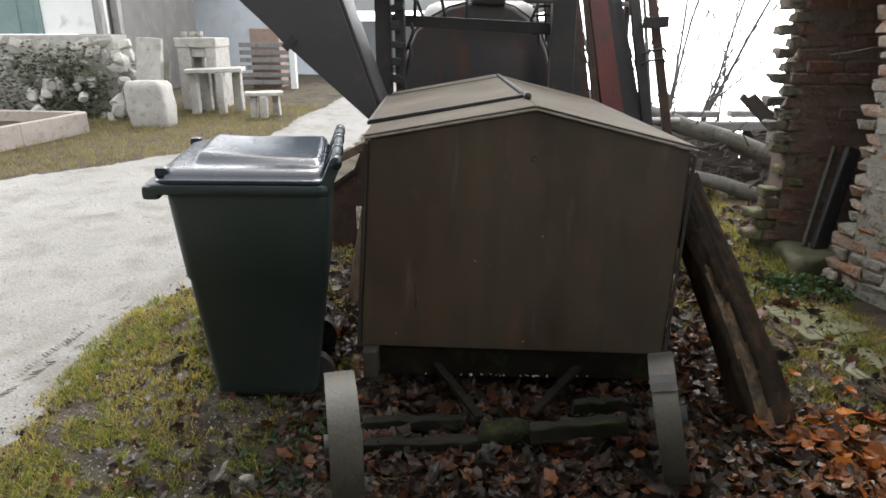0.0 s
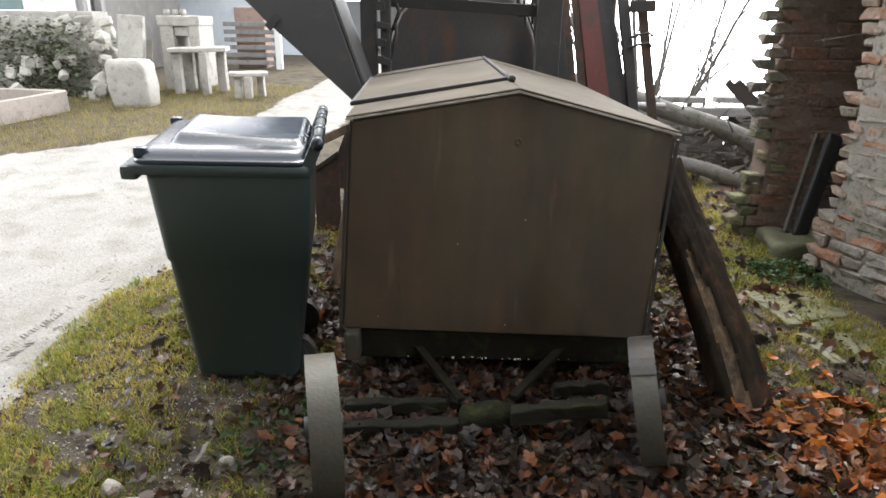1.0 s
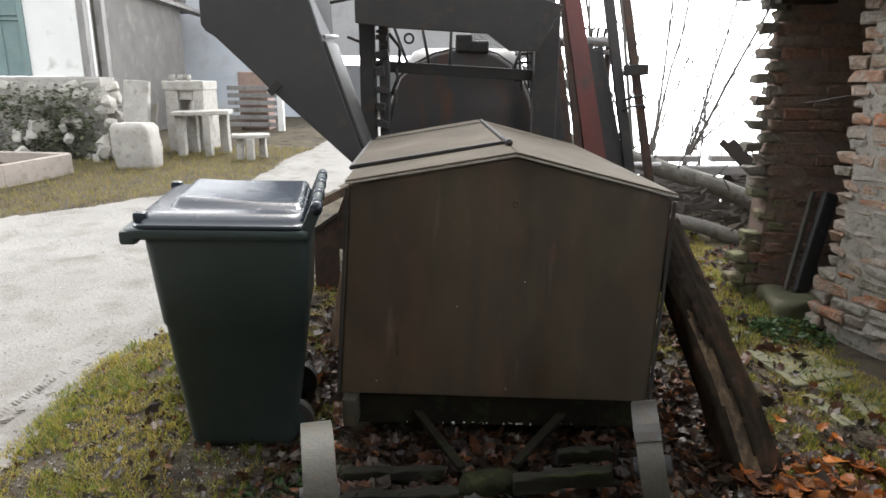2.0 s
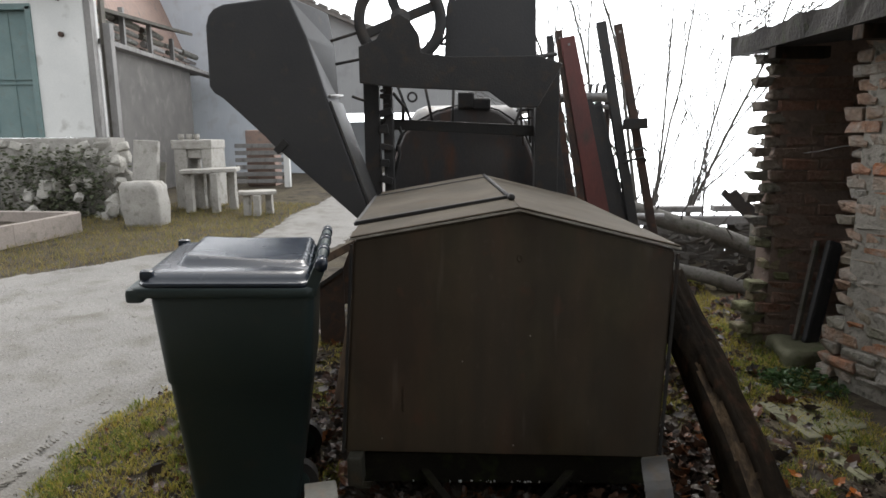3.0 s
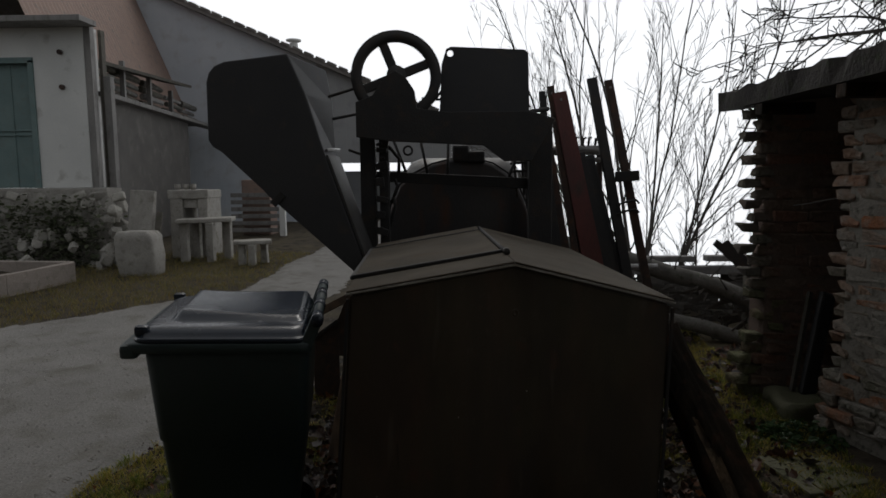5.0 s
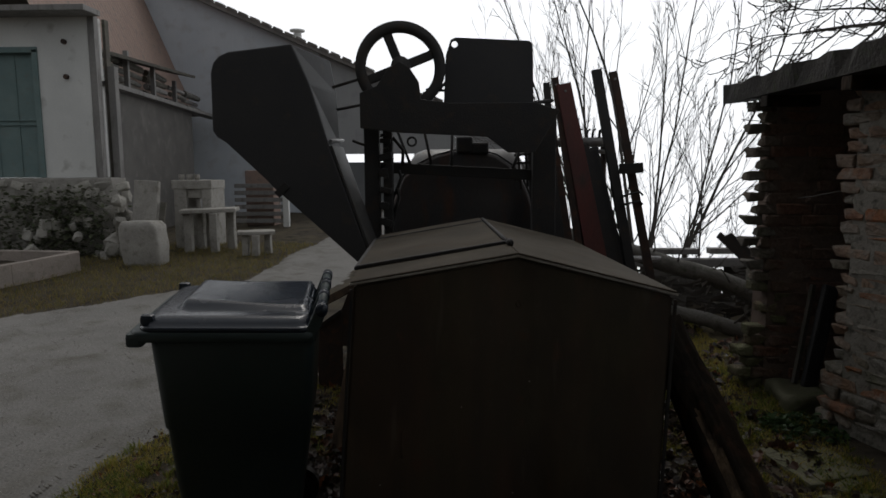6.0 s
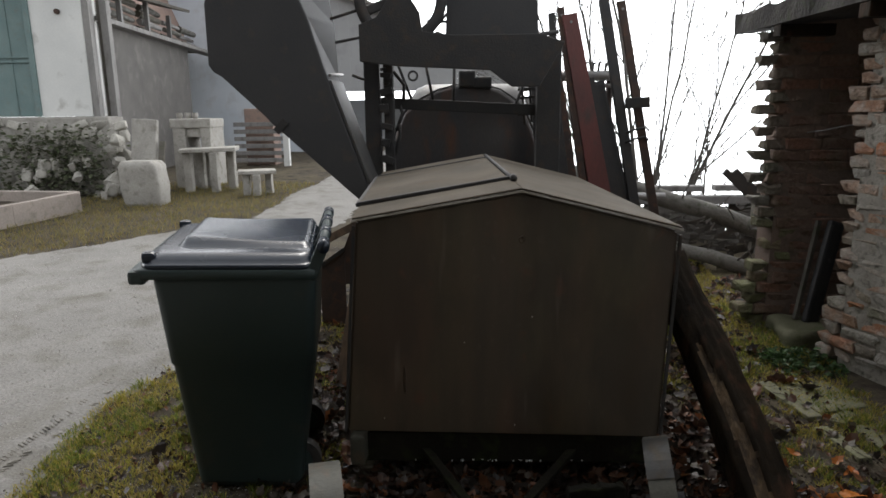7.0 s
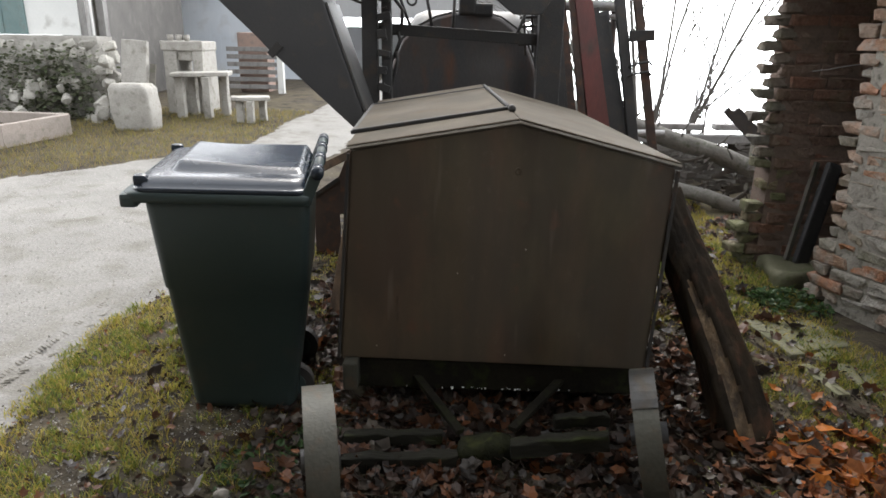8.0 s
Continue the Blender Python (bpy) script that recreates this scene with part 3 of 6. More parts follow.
# dents pressed into the front sheet
for x, z, w, h, n in ((0.08, 0.52, 0.012, 0.13, "crease"), (0.60, 1.17, 0.03, 0.035, "dent")):
    bm = B()
    ringed = [(x + w / 2 * math.cos(a), z + h / 2 * math.sin(a)) for a in np.linspace(0, 2 * math.pi, 14, endpoint=False)]
    outer = [bm.verts.new((a, FY - 0.0005, b)) for a, b in ringed]
    inner = [bm.verts.new((x + (a - x) * 0.72, FY - 0.006, z + (b - z) * 0.86)) for a, b in ringed]
    core = [bm.verts.new((x + (a - x) * 0.4, FY - 0.002, z + (b - z) * 0.6)) for a, b in ringed]
    for p, q in ((outer, inner), (inner, core)):
        for i in range(14):
            bm.faces.new((p[i], p[(i + 1) % 14], q[(i + 1) % 14], q[i]))
    bm.faces.new(core)
    part(n, bm, M_SHEET, shell, smooth=True)

for x, z in ((0.35, 0.70), (0.65, 0.82), (0.58, 0.30), (-0.02, 0.33)):
    bm = B()
    tube(bm, [(x, FY + 0.002, z), (x, FY - 0.003, z)], 0.0035, 8)
    part("rivet", bm, M_EDGE, shell, "bare bright rivet")


def roof_plane(x0, z0, x1, z1, y0, y1, thick, lift=0.0):
    """A sheet on the pitched lid between two heights, from y0 to y1."""
    b = B()
    u = Vector((x1 - x0, 0, z1 - z0)).normalized()
    n = Vector((-u.z, 0, u.x))
    if n.z < 0:
        n = -n
    vs = []
    for t in (lift, lift + thick):
        for x, z, y in ((x0, z0, y0), (x1, z1, y0), (x1, z1, y1), (x0, z0, y1)):
            vs.append(b.verts.new(Vector((x + SH * (y - FY) / (RY - FY), y, z)) + n * t))
    for q in ((0, 1, 2, 3), (4, 5, 6, 7), (0, 1, 5, 4), (1, 2, 6, 5), (2, 3, 7, 6), (3, 0, 4, 7)):
        b.faces.new([vs[k] for k in q])
    bmesh.ops.bevel(b, geom=list(b.edges), offset=0.003, segments=1, affect="EDGES")
    return b


part("roof_sheet", roof_plane(FX0 - 0.012, EL - 0.003, RIDGE[0], RIDGE[1], FY - 0.012, RY + 0.01, 0.008), M_ROOFSHEET, trailer, "paler worn brown roof sheet")
part("roof_sheet", roof_plane(RIDGE[0], RIDGE[1], FX1 + 0.012, ER - 0.003, FY - 0.012, RY + 0.01, 0.008), M_ROOFSHEET, trailer, "paler worn brown roof sheet")
hatch = part("hatch", roof_plane(FX0 - 0.02, EL - 0.001, RIDGE[0] - 0.015, RIDGE[1] - 0.003, 2.31, 3.52, 0.010, 0.009), M_ROOFSHEET, trailer, "hinged hatch with a turned-down rim")
for y0, y1 in ((2.288, 2.309), (3.521, 3.54)):
    part("rim", roof_plane(FX0 - 0.022, EL - 0.001, RIDGE[0] - 0.01, RIDGE[1] - 0.003, y0, y1, 0.019, 0.006), M_DARKIRON, hatch, "dark rubber-edged rim")
part("rim", roof_plane(FX0 - 0.03, EL - 0.002, FX0 - 0.008, EL + 0.002, 2.292, 3.54, 0.018, 0.002), M_DARKIRON, hatch, "dark rubber-edged rim")
bm = B()
tube(bm, [(RIDGE[0] + SH * (y - FY) / 2 - 0.004, y, RIDGE[1] + 0.017) for y in (2.22, 2.5, 3.0, 3.70)], 0.011, 10)
part("hinge", bm, M_DARKIRON, hatch, "dark hinge tube along the ridge", True)
bm = B()
tube(bm, [(RIDGE[0] + 0.0 + SH * 0.14, y, RIDGE[1] + 0.02) for y in (2.20, 2.26)], 0.016, 12)
part("hinge_knuckle", bm, M_DARKIRON, hatch, smooth=True)
bm = B()
slab_of(bm, [(FX0 - 0.014, EL - 0.004), (FX0 - 0.014, EL - 0.012), (RIDGE[0], RIDGE[1] - 0.011), (FX1 + 0.014, ER - 0.012), (FX1 + 0.014, ER - 0.004), (RIDGE[0], RIDGE[1] - 0.002)], "y", FY - 0.018, FY - 0.006)
part("front_flange", bm, M_EDGE, trailer, "bare bright folded edge")
for x0, x1 in ((BX0, FX0), (BX1, FX1)):
    bm = B()
    s = -1 if x0 < 0 else 1
    beam(bm, (x0 + s * 0.006, FY - 0.004, ZB), (x1 + s * 0.006, FY - 0.004, (EL if s < 0 else ER) - 0.03), 0.014, 0.014, 0.003, up=(0, 1, 0))
    part("corner_fold", bm, M_DARKIRON, trailer)
# cart frame under it; cross beam, planks and struts carry shade in their colour
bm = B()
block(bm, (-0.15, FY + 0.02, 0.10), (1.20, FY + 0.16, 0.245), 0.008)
part("cross_beam", bm, M_SHADEDWOOD, trailer)
for x in (-0.08, 1.06):
    bm = B()
    block(bm, (x, 2.14, 0.15), (x + 0.09, 3.7, 0.24), 0.008)
    part("long_beam", bm, M_DARKIRON, trailer)
bm = B()
block(bm, (-0.175, 1.90, 0.12), (-0.105, 2.02, 0.262), 0.012)
part("corner_bracket", bm, M_WHEEL, trailer, "weathered grey corner bracket")
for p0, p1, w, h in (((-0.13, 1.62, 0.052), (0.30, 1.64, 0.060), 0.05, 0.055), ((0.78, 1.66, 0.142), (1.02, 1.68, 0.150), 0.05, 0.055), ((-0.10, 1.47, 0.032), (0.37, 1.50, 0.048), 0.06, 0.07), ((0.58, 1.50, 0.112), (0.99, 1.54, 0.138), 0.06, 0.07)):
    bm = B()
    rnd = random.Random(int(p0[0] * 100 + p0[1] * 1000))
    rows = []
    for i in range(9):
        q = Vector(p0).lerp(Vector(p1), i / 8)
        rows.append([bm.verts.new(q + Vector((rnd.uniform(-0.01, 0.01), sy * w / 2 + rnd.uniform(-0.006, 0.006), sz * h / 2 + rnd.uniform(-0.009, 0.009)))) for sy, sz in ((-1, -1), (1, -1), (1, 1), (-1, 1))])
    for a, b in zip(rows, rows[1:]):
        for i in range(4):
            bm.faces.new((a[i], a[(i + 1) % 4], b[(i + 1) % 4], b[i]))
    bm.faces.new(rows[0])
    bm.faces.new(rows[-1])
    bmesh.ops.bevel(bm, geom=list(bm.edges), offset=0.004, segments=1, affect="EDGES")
    part("axle_plank", bm, M_SHADEDPLANK, trailer, "split plank with moss, coloured dark for shade")
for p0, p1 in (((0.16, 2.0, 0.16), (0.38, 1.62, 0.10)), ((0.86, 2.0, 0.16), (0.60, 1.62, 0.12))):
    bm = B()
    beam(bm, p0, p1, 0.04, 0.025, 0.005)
    part("drawbar_strut", bm, M_SHADEDWOOD, trailer)
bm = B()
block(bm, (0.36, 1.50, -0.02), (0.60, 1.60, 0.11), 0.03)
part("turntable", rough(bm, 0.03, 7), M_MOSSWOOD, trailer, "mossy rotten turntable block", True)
for c, ax, wide, patched, R in (((-0.122, 1.175, 0.262), (0.968, 0.25, 0), 0.108, False, 0.262), ((1.115, 1.42, 0.255), (0.955, -0.20, 0.22), 0.090, True, 0.25)):
    c, ax = Vector(c), Vector(ax).normalized()
    u = ax.cross(Vector((0, 0, 1))).normalized()
    w = u.cross(ax)
    bm = B()
    ring(bm, c, ax, R, R - 0.016, wide, 144)
    rim = part("wheel", bm, M_WHEEL, trailer, "grey-green steel wheel rim with flat tread")
    bm = B()
    ring(bm, c, ax, R - 0.018, R - 0.045, 0.02, 40)
    part("flange", bm, M_DARKIRON, rim)
    for k in range(8):
        a = 2 * math.pi * (k + 0.5) / 8
        bm = B()
        e = u * math.cos(a) + w * math.sin(a)
        beam(bm, c + e * 0.03, c + e * (R - 0.022), 0.012, 0.028, up=u * -math.sin(a) + w * math.cos(a))
        part("spoke", bm, M_DARKIRON, rim)
    bm = B()
    tube(bm, [c - ax * 0.07, c + ax * 0.07], 0.042, 16)
    part("hub", bm, M_DARKIRON, rim, smooth=True)
    if patched:
        bm = B()
        rows = []
        for k in range(7):
            a = radians(100 - k * 8)
            e = (u * math.cos(a) + w * math.sin(a)) * (R + 0.005)
            rows.append([bm.verts.new(c + e - ax * wide * 0.52), bm.verts.new(c + e + ax * wide * 0.52)])
        for p, q in zip(rows, rows[1:]):
            bm.faces.new((p[0], p[1], q[1], q[0]))
        bmesh.ops.solidify(bm, geom=list(bm.faces), thickness=0.004)
        part("patch", bm, M_DULLPLATE, rim, "paler welded patch")


bm = B()
rnd = random.Random(4)
for k in range(22):
    x = rnd.choice((rnd.uniform(0.42, 0.70), rnd.uniform(0.1, 1.05)))
    block(bm, (x, FY + 0.016, 0.106 + rnd.uniform(-0.004, 0.008)), (x + rnd.uniform(0.003, 0.010), FY + 0.0205, 0.109 + rnd.uniform(0.0, 0.006)))
tagged(part("lime_flecks", bm, M_PLASTER, trailer, "white lime flecks on the beam"), kind="stuff")


# ---- wheelie bin ----
wheelie = thing("wheelie_bin", (-0.65, 2.15, 0), "dark green plastic wheelie bin with closed blue-grey lid", "bin")


def skew(bm):
    """The bin stands askew on the slope and a little deeper than drawn."""
    for v in bm.verts:
        dy = (v.co.y - 1.83) * 1.08
        v.co = Vector((v.co.x - 0.17 * dy, 1.83 + dy, v.co.z * (1 + 0.035 * dy)))
    return bm


def loop(bm, x0, x1, y0, y1, z, r=0.05, n=5):
    out = []
    for cx, cy, a0 in ((x1 - r, y1 - r, 0), (x0 + r, y1 - r, 90), (x0 + r, y0 + r, 180), (x1 - r, y0 + r, 270)):
        for k in range(n):
            a = radians(a0 + 90 * k / (n - 1))
            out.append(bm.verts.new((cx + r * math.cos(a), cy + r * math.sin(a), z)))
    return out


def skin(bm, loops, close=True):
    for a, b in zip(loops, loops[1:]):
        n = len(a)
        for i in range(n):
            bm.faces.new((a[i], a[(i + 1) % n], b[(i + 1) % n], b[i]))
    if close:
        bm.faces.new(loops[0][::-1])
        bm.faces.new(loops[-1])


bm = B()
skin(bm, [loop(bm, -0.885, -0.40, 1.915, 2.36, 0.0), loop(bm, -0.89, -0.39, 1.91, 2.365, 0.03), loop(bm, -0.945, -0.305, 1.862, 2.42, 0.62), loop(bm, -0.953, -0.30, 1.855, 2.425, 0.625), loop(bm, -0.985, -0.275, 1.83, 2.45, 1.005), loop(bm, -0.985, -0.275, 1.83, 2.45, 1.045)])
shell = part("body", skew(bm), M_BIN, wheelie, smooth=True)
bm = B()
skin(bm, [loop(bm, -1.03, -0.27, 1.815, 2.465, 1.030), loop(bm, -1.06, -0.262, 1.80, 2.48, 1.034), loop(bm, -1.062, -0.262, 1.798, 2.482, 1.072), loop(bm, -1.05, -0.27, 1.81, 2.47, 1.080)])
part("rim", skew(bm), M_BIN, wheelie, smooth=True)
bm = B()
block(bm, (-1.075, 1.80, 1.008), (-1.0, 2.48, 1.070), 0.018)
part("front_grip", skew(bm), M_BIN, wheelie)
bm = B()
skin(bm, [loop(bm, -1.025, -0.275, 1.803, 2.477, 1.078, 0.06), loop(bm, -1.025, -0.275, 1.803, 2.477, 1.094, 0.06), loop(bm, -1.018, -0.28, 1.810, 2.470, 1.098, 0.06), loop(bm, -1.012, -0.285, 1.816, 2.464, 1.100, 0.06),
          loop(bm, -1.004, -0.288, 1.824, 2.456, 1.112, 0.06), loop(bm, -0.985, -0.292, 1.845, 2.436, 1.128, 0.06), loop(bm, -0.960, -0.296, 1.872, 2.416, 1.134, 0.06)])
lid = part("lid", skew(bm), M_LID, wheelie, "glossy wet blue-grey lid", True)
# the raised middle of the lid: a soft crown, slightly sunken, dying out towards the hinge
bm = B()
NX, NY = 34, 26


def crown(u, v):
    side = min(1, u / 0.07) * min(1, (1 - u) / 0.03)
    ends = min(1, v / (0.16 - 0.08 * u)) * min(1, (1 - v) / 0.05)
    k = max(0.0, side * ends)
    k = k * k * (3 - 2 * k)
    return k * (0.040 - 0.014 * u - 0.010 * math.sin(math.pi * u) * math.sin(math.pi * v) + 0.004 * math.sin(5 * u + 3 * v))


net = [[bm.verts.new((-0.90 + 0.60 * i / NX, 1.93 + 0.50 * j / NY, 1.131 + crown(i / NX, j / NY))) for i in range(NX + 1)] for j in range(NY + 1)]
for j in range(NY):
    for i in range(NX):
        bm.faces.new((net[j][i], net[j][i + 1], net[j + 1][i + 1], net[j + 1][i]))
part("raised_panel", skew(bm), M_LID, lid, smooth=True)
for y in (1.83, 2.42):
    bm = B()
    block(bm, (-1.018, y, 1.095), (-0.955, y + 0.045, 1.143), 0.017)
    part("lug", skew(bm), M_LID, lid)
bm = B()
tube(bm, [(-0.235, y, 1.175) for y in (1.80, 2.48)], 0.022, 14)
bar = part("handle_bar", skew(bm), M_BIN, wheelie, smooth=True)
for y in (1.83, 2.05, 2.26, 2.45):
    bm = B()
    tube(bm, [(-0.235, y - 0.04, 1.175), (-0.235, y + 0.04, 1.175)], 0.0265, 14)
    part("hinge", skew(bm), M_LID, bar, smooth=True)
    bm = B()
    beam(bm, (-0.30, y, 1.03), (-0.238, y, 1.17), 0.05, 0.03, 0.006, up=(0, 1, 0))
    part("bracket", skew(bm), M_BIN, bar)
for y in (1.98, 2.36):
    bm = B()
    tube(bm, [(-0.40, y, 0.095), (-0.40, y + 0.05, 0.095)], 0.095, 26)
    w = part("wheel", skew(bm), M_DARKIRON, wheelie, "black rubber wheel")
    bm = B()
    tube(bm, [(-0.40, y - 0.006, 0.095), (-0.40, y, 0.095)], 0.055, 20)
    part("rim", skew(bm), M_BIN, w)

# ---- leaning split log ----
log = thing("leaning_log", (1.65, 1.80, 0), "dark wet split log leaning against the trailer box", "log")
L0, L1 = Vector((1.690, 1.795, -0.03)), Vector((1.385, 2.475, 0.97))
ld = (L1 - L0).normalized()
lu = Vector((-0.416, -0.91, 0))                     # the split side, towards the camera
lu = (lu - ld * lu.dot(ld)).normalized()
lv = ld.cross(lu)
bark, heart = B(), B()
NL, NA = 96, 72


def log_radius(a, t):
    """Flat split faces, ridged bark and a cleft where the heartwood shows."""
    flat = 1 / max(abs(math.cos(a - 0.5)), abs(math.sin(a - 0.5)))
    r = (0.126 - 0.026 * t) * (0.80 + 0.20 * flat)
    r *= 1 + 0.10 * noise.noise((3 * math.cos(a), 3 * math.sin(a), 3.5 * t)) + 0.06 * noise.noise((9 * math.cos(a), 9 * math.sin(a), 6 * t)) + 0.035 * noise.noise((24 * math.cos(a), 24 * math.sin(a), 10 * t))
    return r


def cleft(a, t):
    """How far inside the bare strip a place lies, 0 to 1."""
    mid = 0.30 - 0.42 * t + 0.10 * noise.noise((t * 7, 2, 0))
    off = abs((a - mid + math.pi) % (2 * math.pi) - math.pi)
    half = 0.26 * min(1, (0.66 - t) / 0.2) + 0.07 * noise.noise((t * 16, 5, 0))
    return max(0.0, min(1.0, (half - off) / 0.08)) if half > 0 else 0.0


grid = []
for k in range(NL + 1):
    t = k / NL
    c = L0.lerp(L1, t) + lv * 0.014 * math.sin(5 * t)
    row = []
    for i in range(NA):
        a = 2 * math.pi * i / NA
        row.append(c + (lu * math.cos(a) + lv * math.sin(a)) * (log_radius(a, t) - 0.012 * cleft(a, t)) + ld * 0.02 * noise.noise((4 * math.cos(a), 4 * math.sin(a), 0)) * (k in (0, NL)))
    grid.append(row)
for k in range(NL):
    for i in range(NA):
        j = (i + 1) % NA
        b = heart if cleft(2 * math.pi * (i + 0.5) / NA, (k + 0.5) / NL) > 0.3 else bark
        b.faces.new([b.verts.new(p) for p in (grid[k][i], grid[k][j], grid[k + 1][j], grid[k + 1][i])])
for row in (grid[0], grid[-1][::-1]):
    bark.faces.new([bark.verts.new(p) for p in row])
for b in (bark, heart):
    bmesh.ops.remove_doubles(b, verts=b.verts, dist=0.0005)
part("trunk", bark, M_LOG, log, smooth=True)
part("bare_strip", heart, M_HEART, log, "bare tan wood where bark is gone", True)


# ---- old farm machine behind the trailer ----
machine = thing("farm_machine", (0.3, 4.6, 0), "dark rusty farm machine with discharge hood and handwheel", "machine")
hood = [(-1.45, 2.03), (-1.447, 2.44), (-1.425, 2.51), (-1.385, 2.555), (-1.315, 2.585), (-0.86, 2.635), (-0.74, 2.36), (-0.61, 1.93), (-0.345, 1.16), (-0.40, 1.055), (-0.97, 1.575), (-0.985, 1.585), (-1.035, 1.635), (-1.06, 1.665), (-1.36, 1.95), (-1.42, 1.985)]
bm = B()
slab_of(bm, hood, "y", 3.90, 4.34)
for v in bm.verts:
    if v.co.y > 4.2 and v.co.x > -0.9:             # the back of the hood flares out towards its top
        k = min(1.0, max(0.0, (v.co.z - 1.93) / 0.7))
        v.co += Vector((0.19 * k, 0, -0.05 * k))
bmesh.ops.bevel(bm, geom=list(bm.edges), offset=0.012, segments=2, affect="EDGES", profile=0.6)
duct = part("discharge_hood", bm, M_HOOD, machine, "dark sheet-metal discharge hood")
bm = B()
block(bm, (-0.985, 3.888, 1.55), (-0.93, 3.90, 1.66), 0.004, (0, 45, 0))
part("clip", bm, M_DARKIRON, duct)
bm = B()
tube(bm, [(-0.605, 3.95, 1.955), (-0.59, 4.05, 1.962), (-0.585, 4.34, 1.975)], 0.012, 8)
part("bright_seam", bm, M_PIPE, duct, "bare bright seam")
bm = B()
slab_of(bm, [(-0.60, 1.92), (-0.585, 1.92), (-0.32, 1.16), (-0.335, 1.15)], "y", 3.905, 4.345)
part("side_plate", bm, M_DULLPLATE, duct, "paler grey side plate")
bm = B()
block(bm, (-0.35, 4.05, 0.02), (1.08, 5.0, 1.08), 0.02)
part("base_housing", bm, M_DARKIRON, machine)
for x0, x1, z1 in ((-0.425, -0.305, 2.30), (-0.275, -0.20, 2.1)):
    bm = B()
    block(bm, (x0, 4.36, 0.3), (x1, 4.46, z1), 0.008)
    part("post", bm, M_DARKIRON, machine)
for k in range(7):
    bm = B()
    tube(bm, [(-0.29 + 0.02 * (k % 2), 4.34, 1.35 + 0.11 * k), (-0.25 + 0.02 * (k % 2), 4.34, 1.36 + 0.11 * k)], 0.012, 6)
    part("bolt", bm, M_DARKIRON, machine)
bm = B()
block(bm, (0.905, 4.36, 0.3), (1.085, 4.50, 2.19), 0.008)
part("post", bm, M_DARKIRON, machine)
bm = B()
slab_of(bm, [(-0.42, 2.06), (-0.14, 2.025), (0.54, 1.99), (0.70, 1.87), (0.90, 1.87), (1.08, 2.18), (0.90, 2.24), (0.27, 2.24), (0.12, 2.26), (0.04, 2.27), (0.025, 2.40), (-0.04, 2.50), (-0.12, 2.55), (-0.20, 2.50), (-0.29, 2.37), (-0.42, 2.32)], "y", 4.16, 4.22, 0.006)
part("cross_plate", bm, M_DARKIRON, machine)
bm = B()
slab_of(bm, [(0.205, 2.22), (0.225, 2.62), (0.262, 2.735), (0.30, 2.752), (0.86, 2.722), (0.892, 2.70), (0.905, 2.22)], "y", 4.352, 4.360)
# the round hole near the plate's corner, cut clean through
plate = part("plate", bm, M_HOOD, machine, "flat dark sheet with a round hole")
cutter_bm = B()
tube(cutter_bm, [(0.292, 4.3, 2.70), (0.292, 4.42, 2.70)], 0.024, 16)
cutter_me = bpy.data.meshes.new("cutter")
cutter_bm.to_mesh(cutter_me)
cutter_bm.free()
cutter = bpy.data.objects.new("cutter", cutter_me)
scene.collection.objects.link(cutter)
cut = plate.modifiers.new("hole", "BOOLEAN")
cut.operation, cut.object, cut.solver = "DIFFERENCE", cutter, "EXACT"
bpy.context.view_layer.update()
plate_me = bpy.data.meshes.new_from_object(plate.evaluated_get(bpy.context.evaluated_depsgraph_get()))
plate.modifiers.clear()
plate.data = plate_me
bpy.data.objects.remove(cutter)

# handwheel
hc, hax = Vector((-0.118, 4.26, 2.518)), Vector((0.12, -1, 0.05)).normalized()
hu = hax.cross(Vector((0, 0, 1))).normalized()
hw = hu.cross(hax)
bm = B()
ring(bm, hc, hax, 0.342, 0.262, 0.055, 56)
bmesh.ops.bevel(bm, geom=[e for e in bm.edges if e.calc_length() > 0.04], offset=0.014, segments=2, affect="EDGES")
wheel = part("handwheel", bm, M_DARKIRON, machine, "heavy dark spoked handwheel", True)
for ang in (22, 112, 202, 292):
    bm = B()
    a = radians(180 - ang)
    e = hu * math.cos(a) + hw * math.sin(a)
    beam(bm, hc + e * 0.04, hc + e * 0.275, 0.072, 0.03, 0.012, up=hax)
    part("spoke", bm, M_DARKIRON, wheel)
bm = B()
tube(bm, [hc + hax * 0.05, hc - hax * 0.12], 0.075, 20)
part("hub", bm, M_DARKIRON, wheel, smooth=True)
for p0, p1 in (((-0.62, 4.15, 2.36), (0.03, 4.5, 2.62)), ((-0.60, 4.2, 2.20), (-0.3, 4.4, 2.29)), ((-0.50, 4.3, 1.97), (-0.38, 4.4, 1.93)), ((0.06, 4.5, 2.38), (0.24, 4.5, 2.37)), ((0.10, 4.5, 2.30), (0.24, 4.5, 2.46))):
    bm = B()
    tube(bm, [p0, Vector(p0).lerp(Vector(p1), 0.5) + Vector((0, 0, -0.004)), p1], 0.011, 8)
    part("rod", bm, M_DARKIRON, machine, smooth=True)
bm = B()
beam(bm, (-0.33, 4.50, 1.765), (1.09, 4.50, 1.687), 0.05, 0.085, 0.006)
part("tie_bar", bm, M_DARKIRON, machine)
for x, z0, x1, z1 in ((0.05, 2.03, 0.10, 1.78), (0.27, 2.02, 0.26, 1.72), (-0.17, 2.05, -0.07, 1.78), (0.82, 1.92, 0.74, 1.70)):
    bm = B()
    tube(bm, [(x, 4.5, z0), (x1, 4.52, z1)], 0.012, 8)
    part("rod", bm, M_DARKIRON, machine, smooth=True)
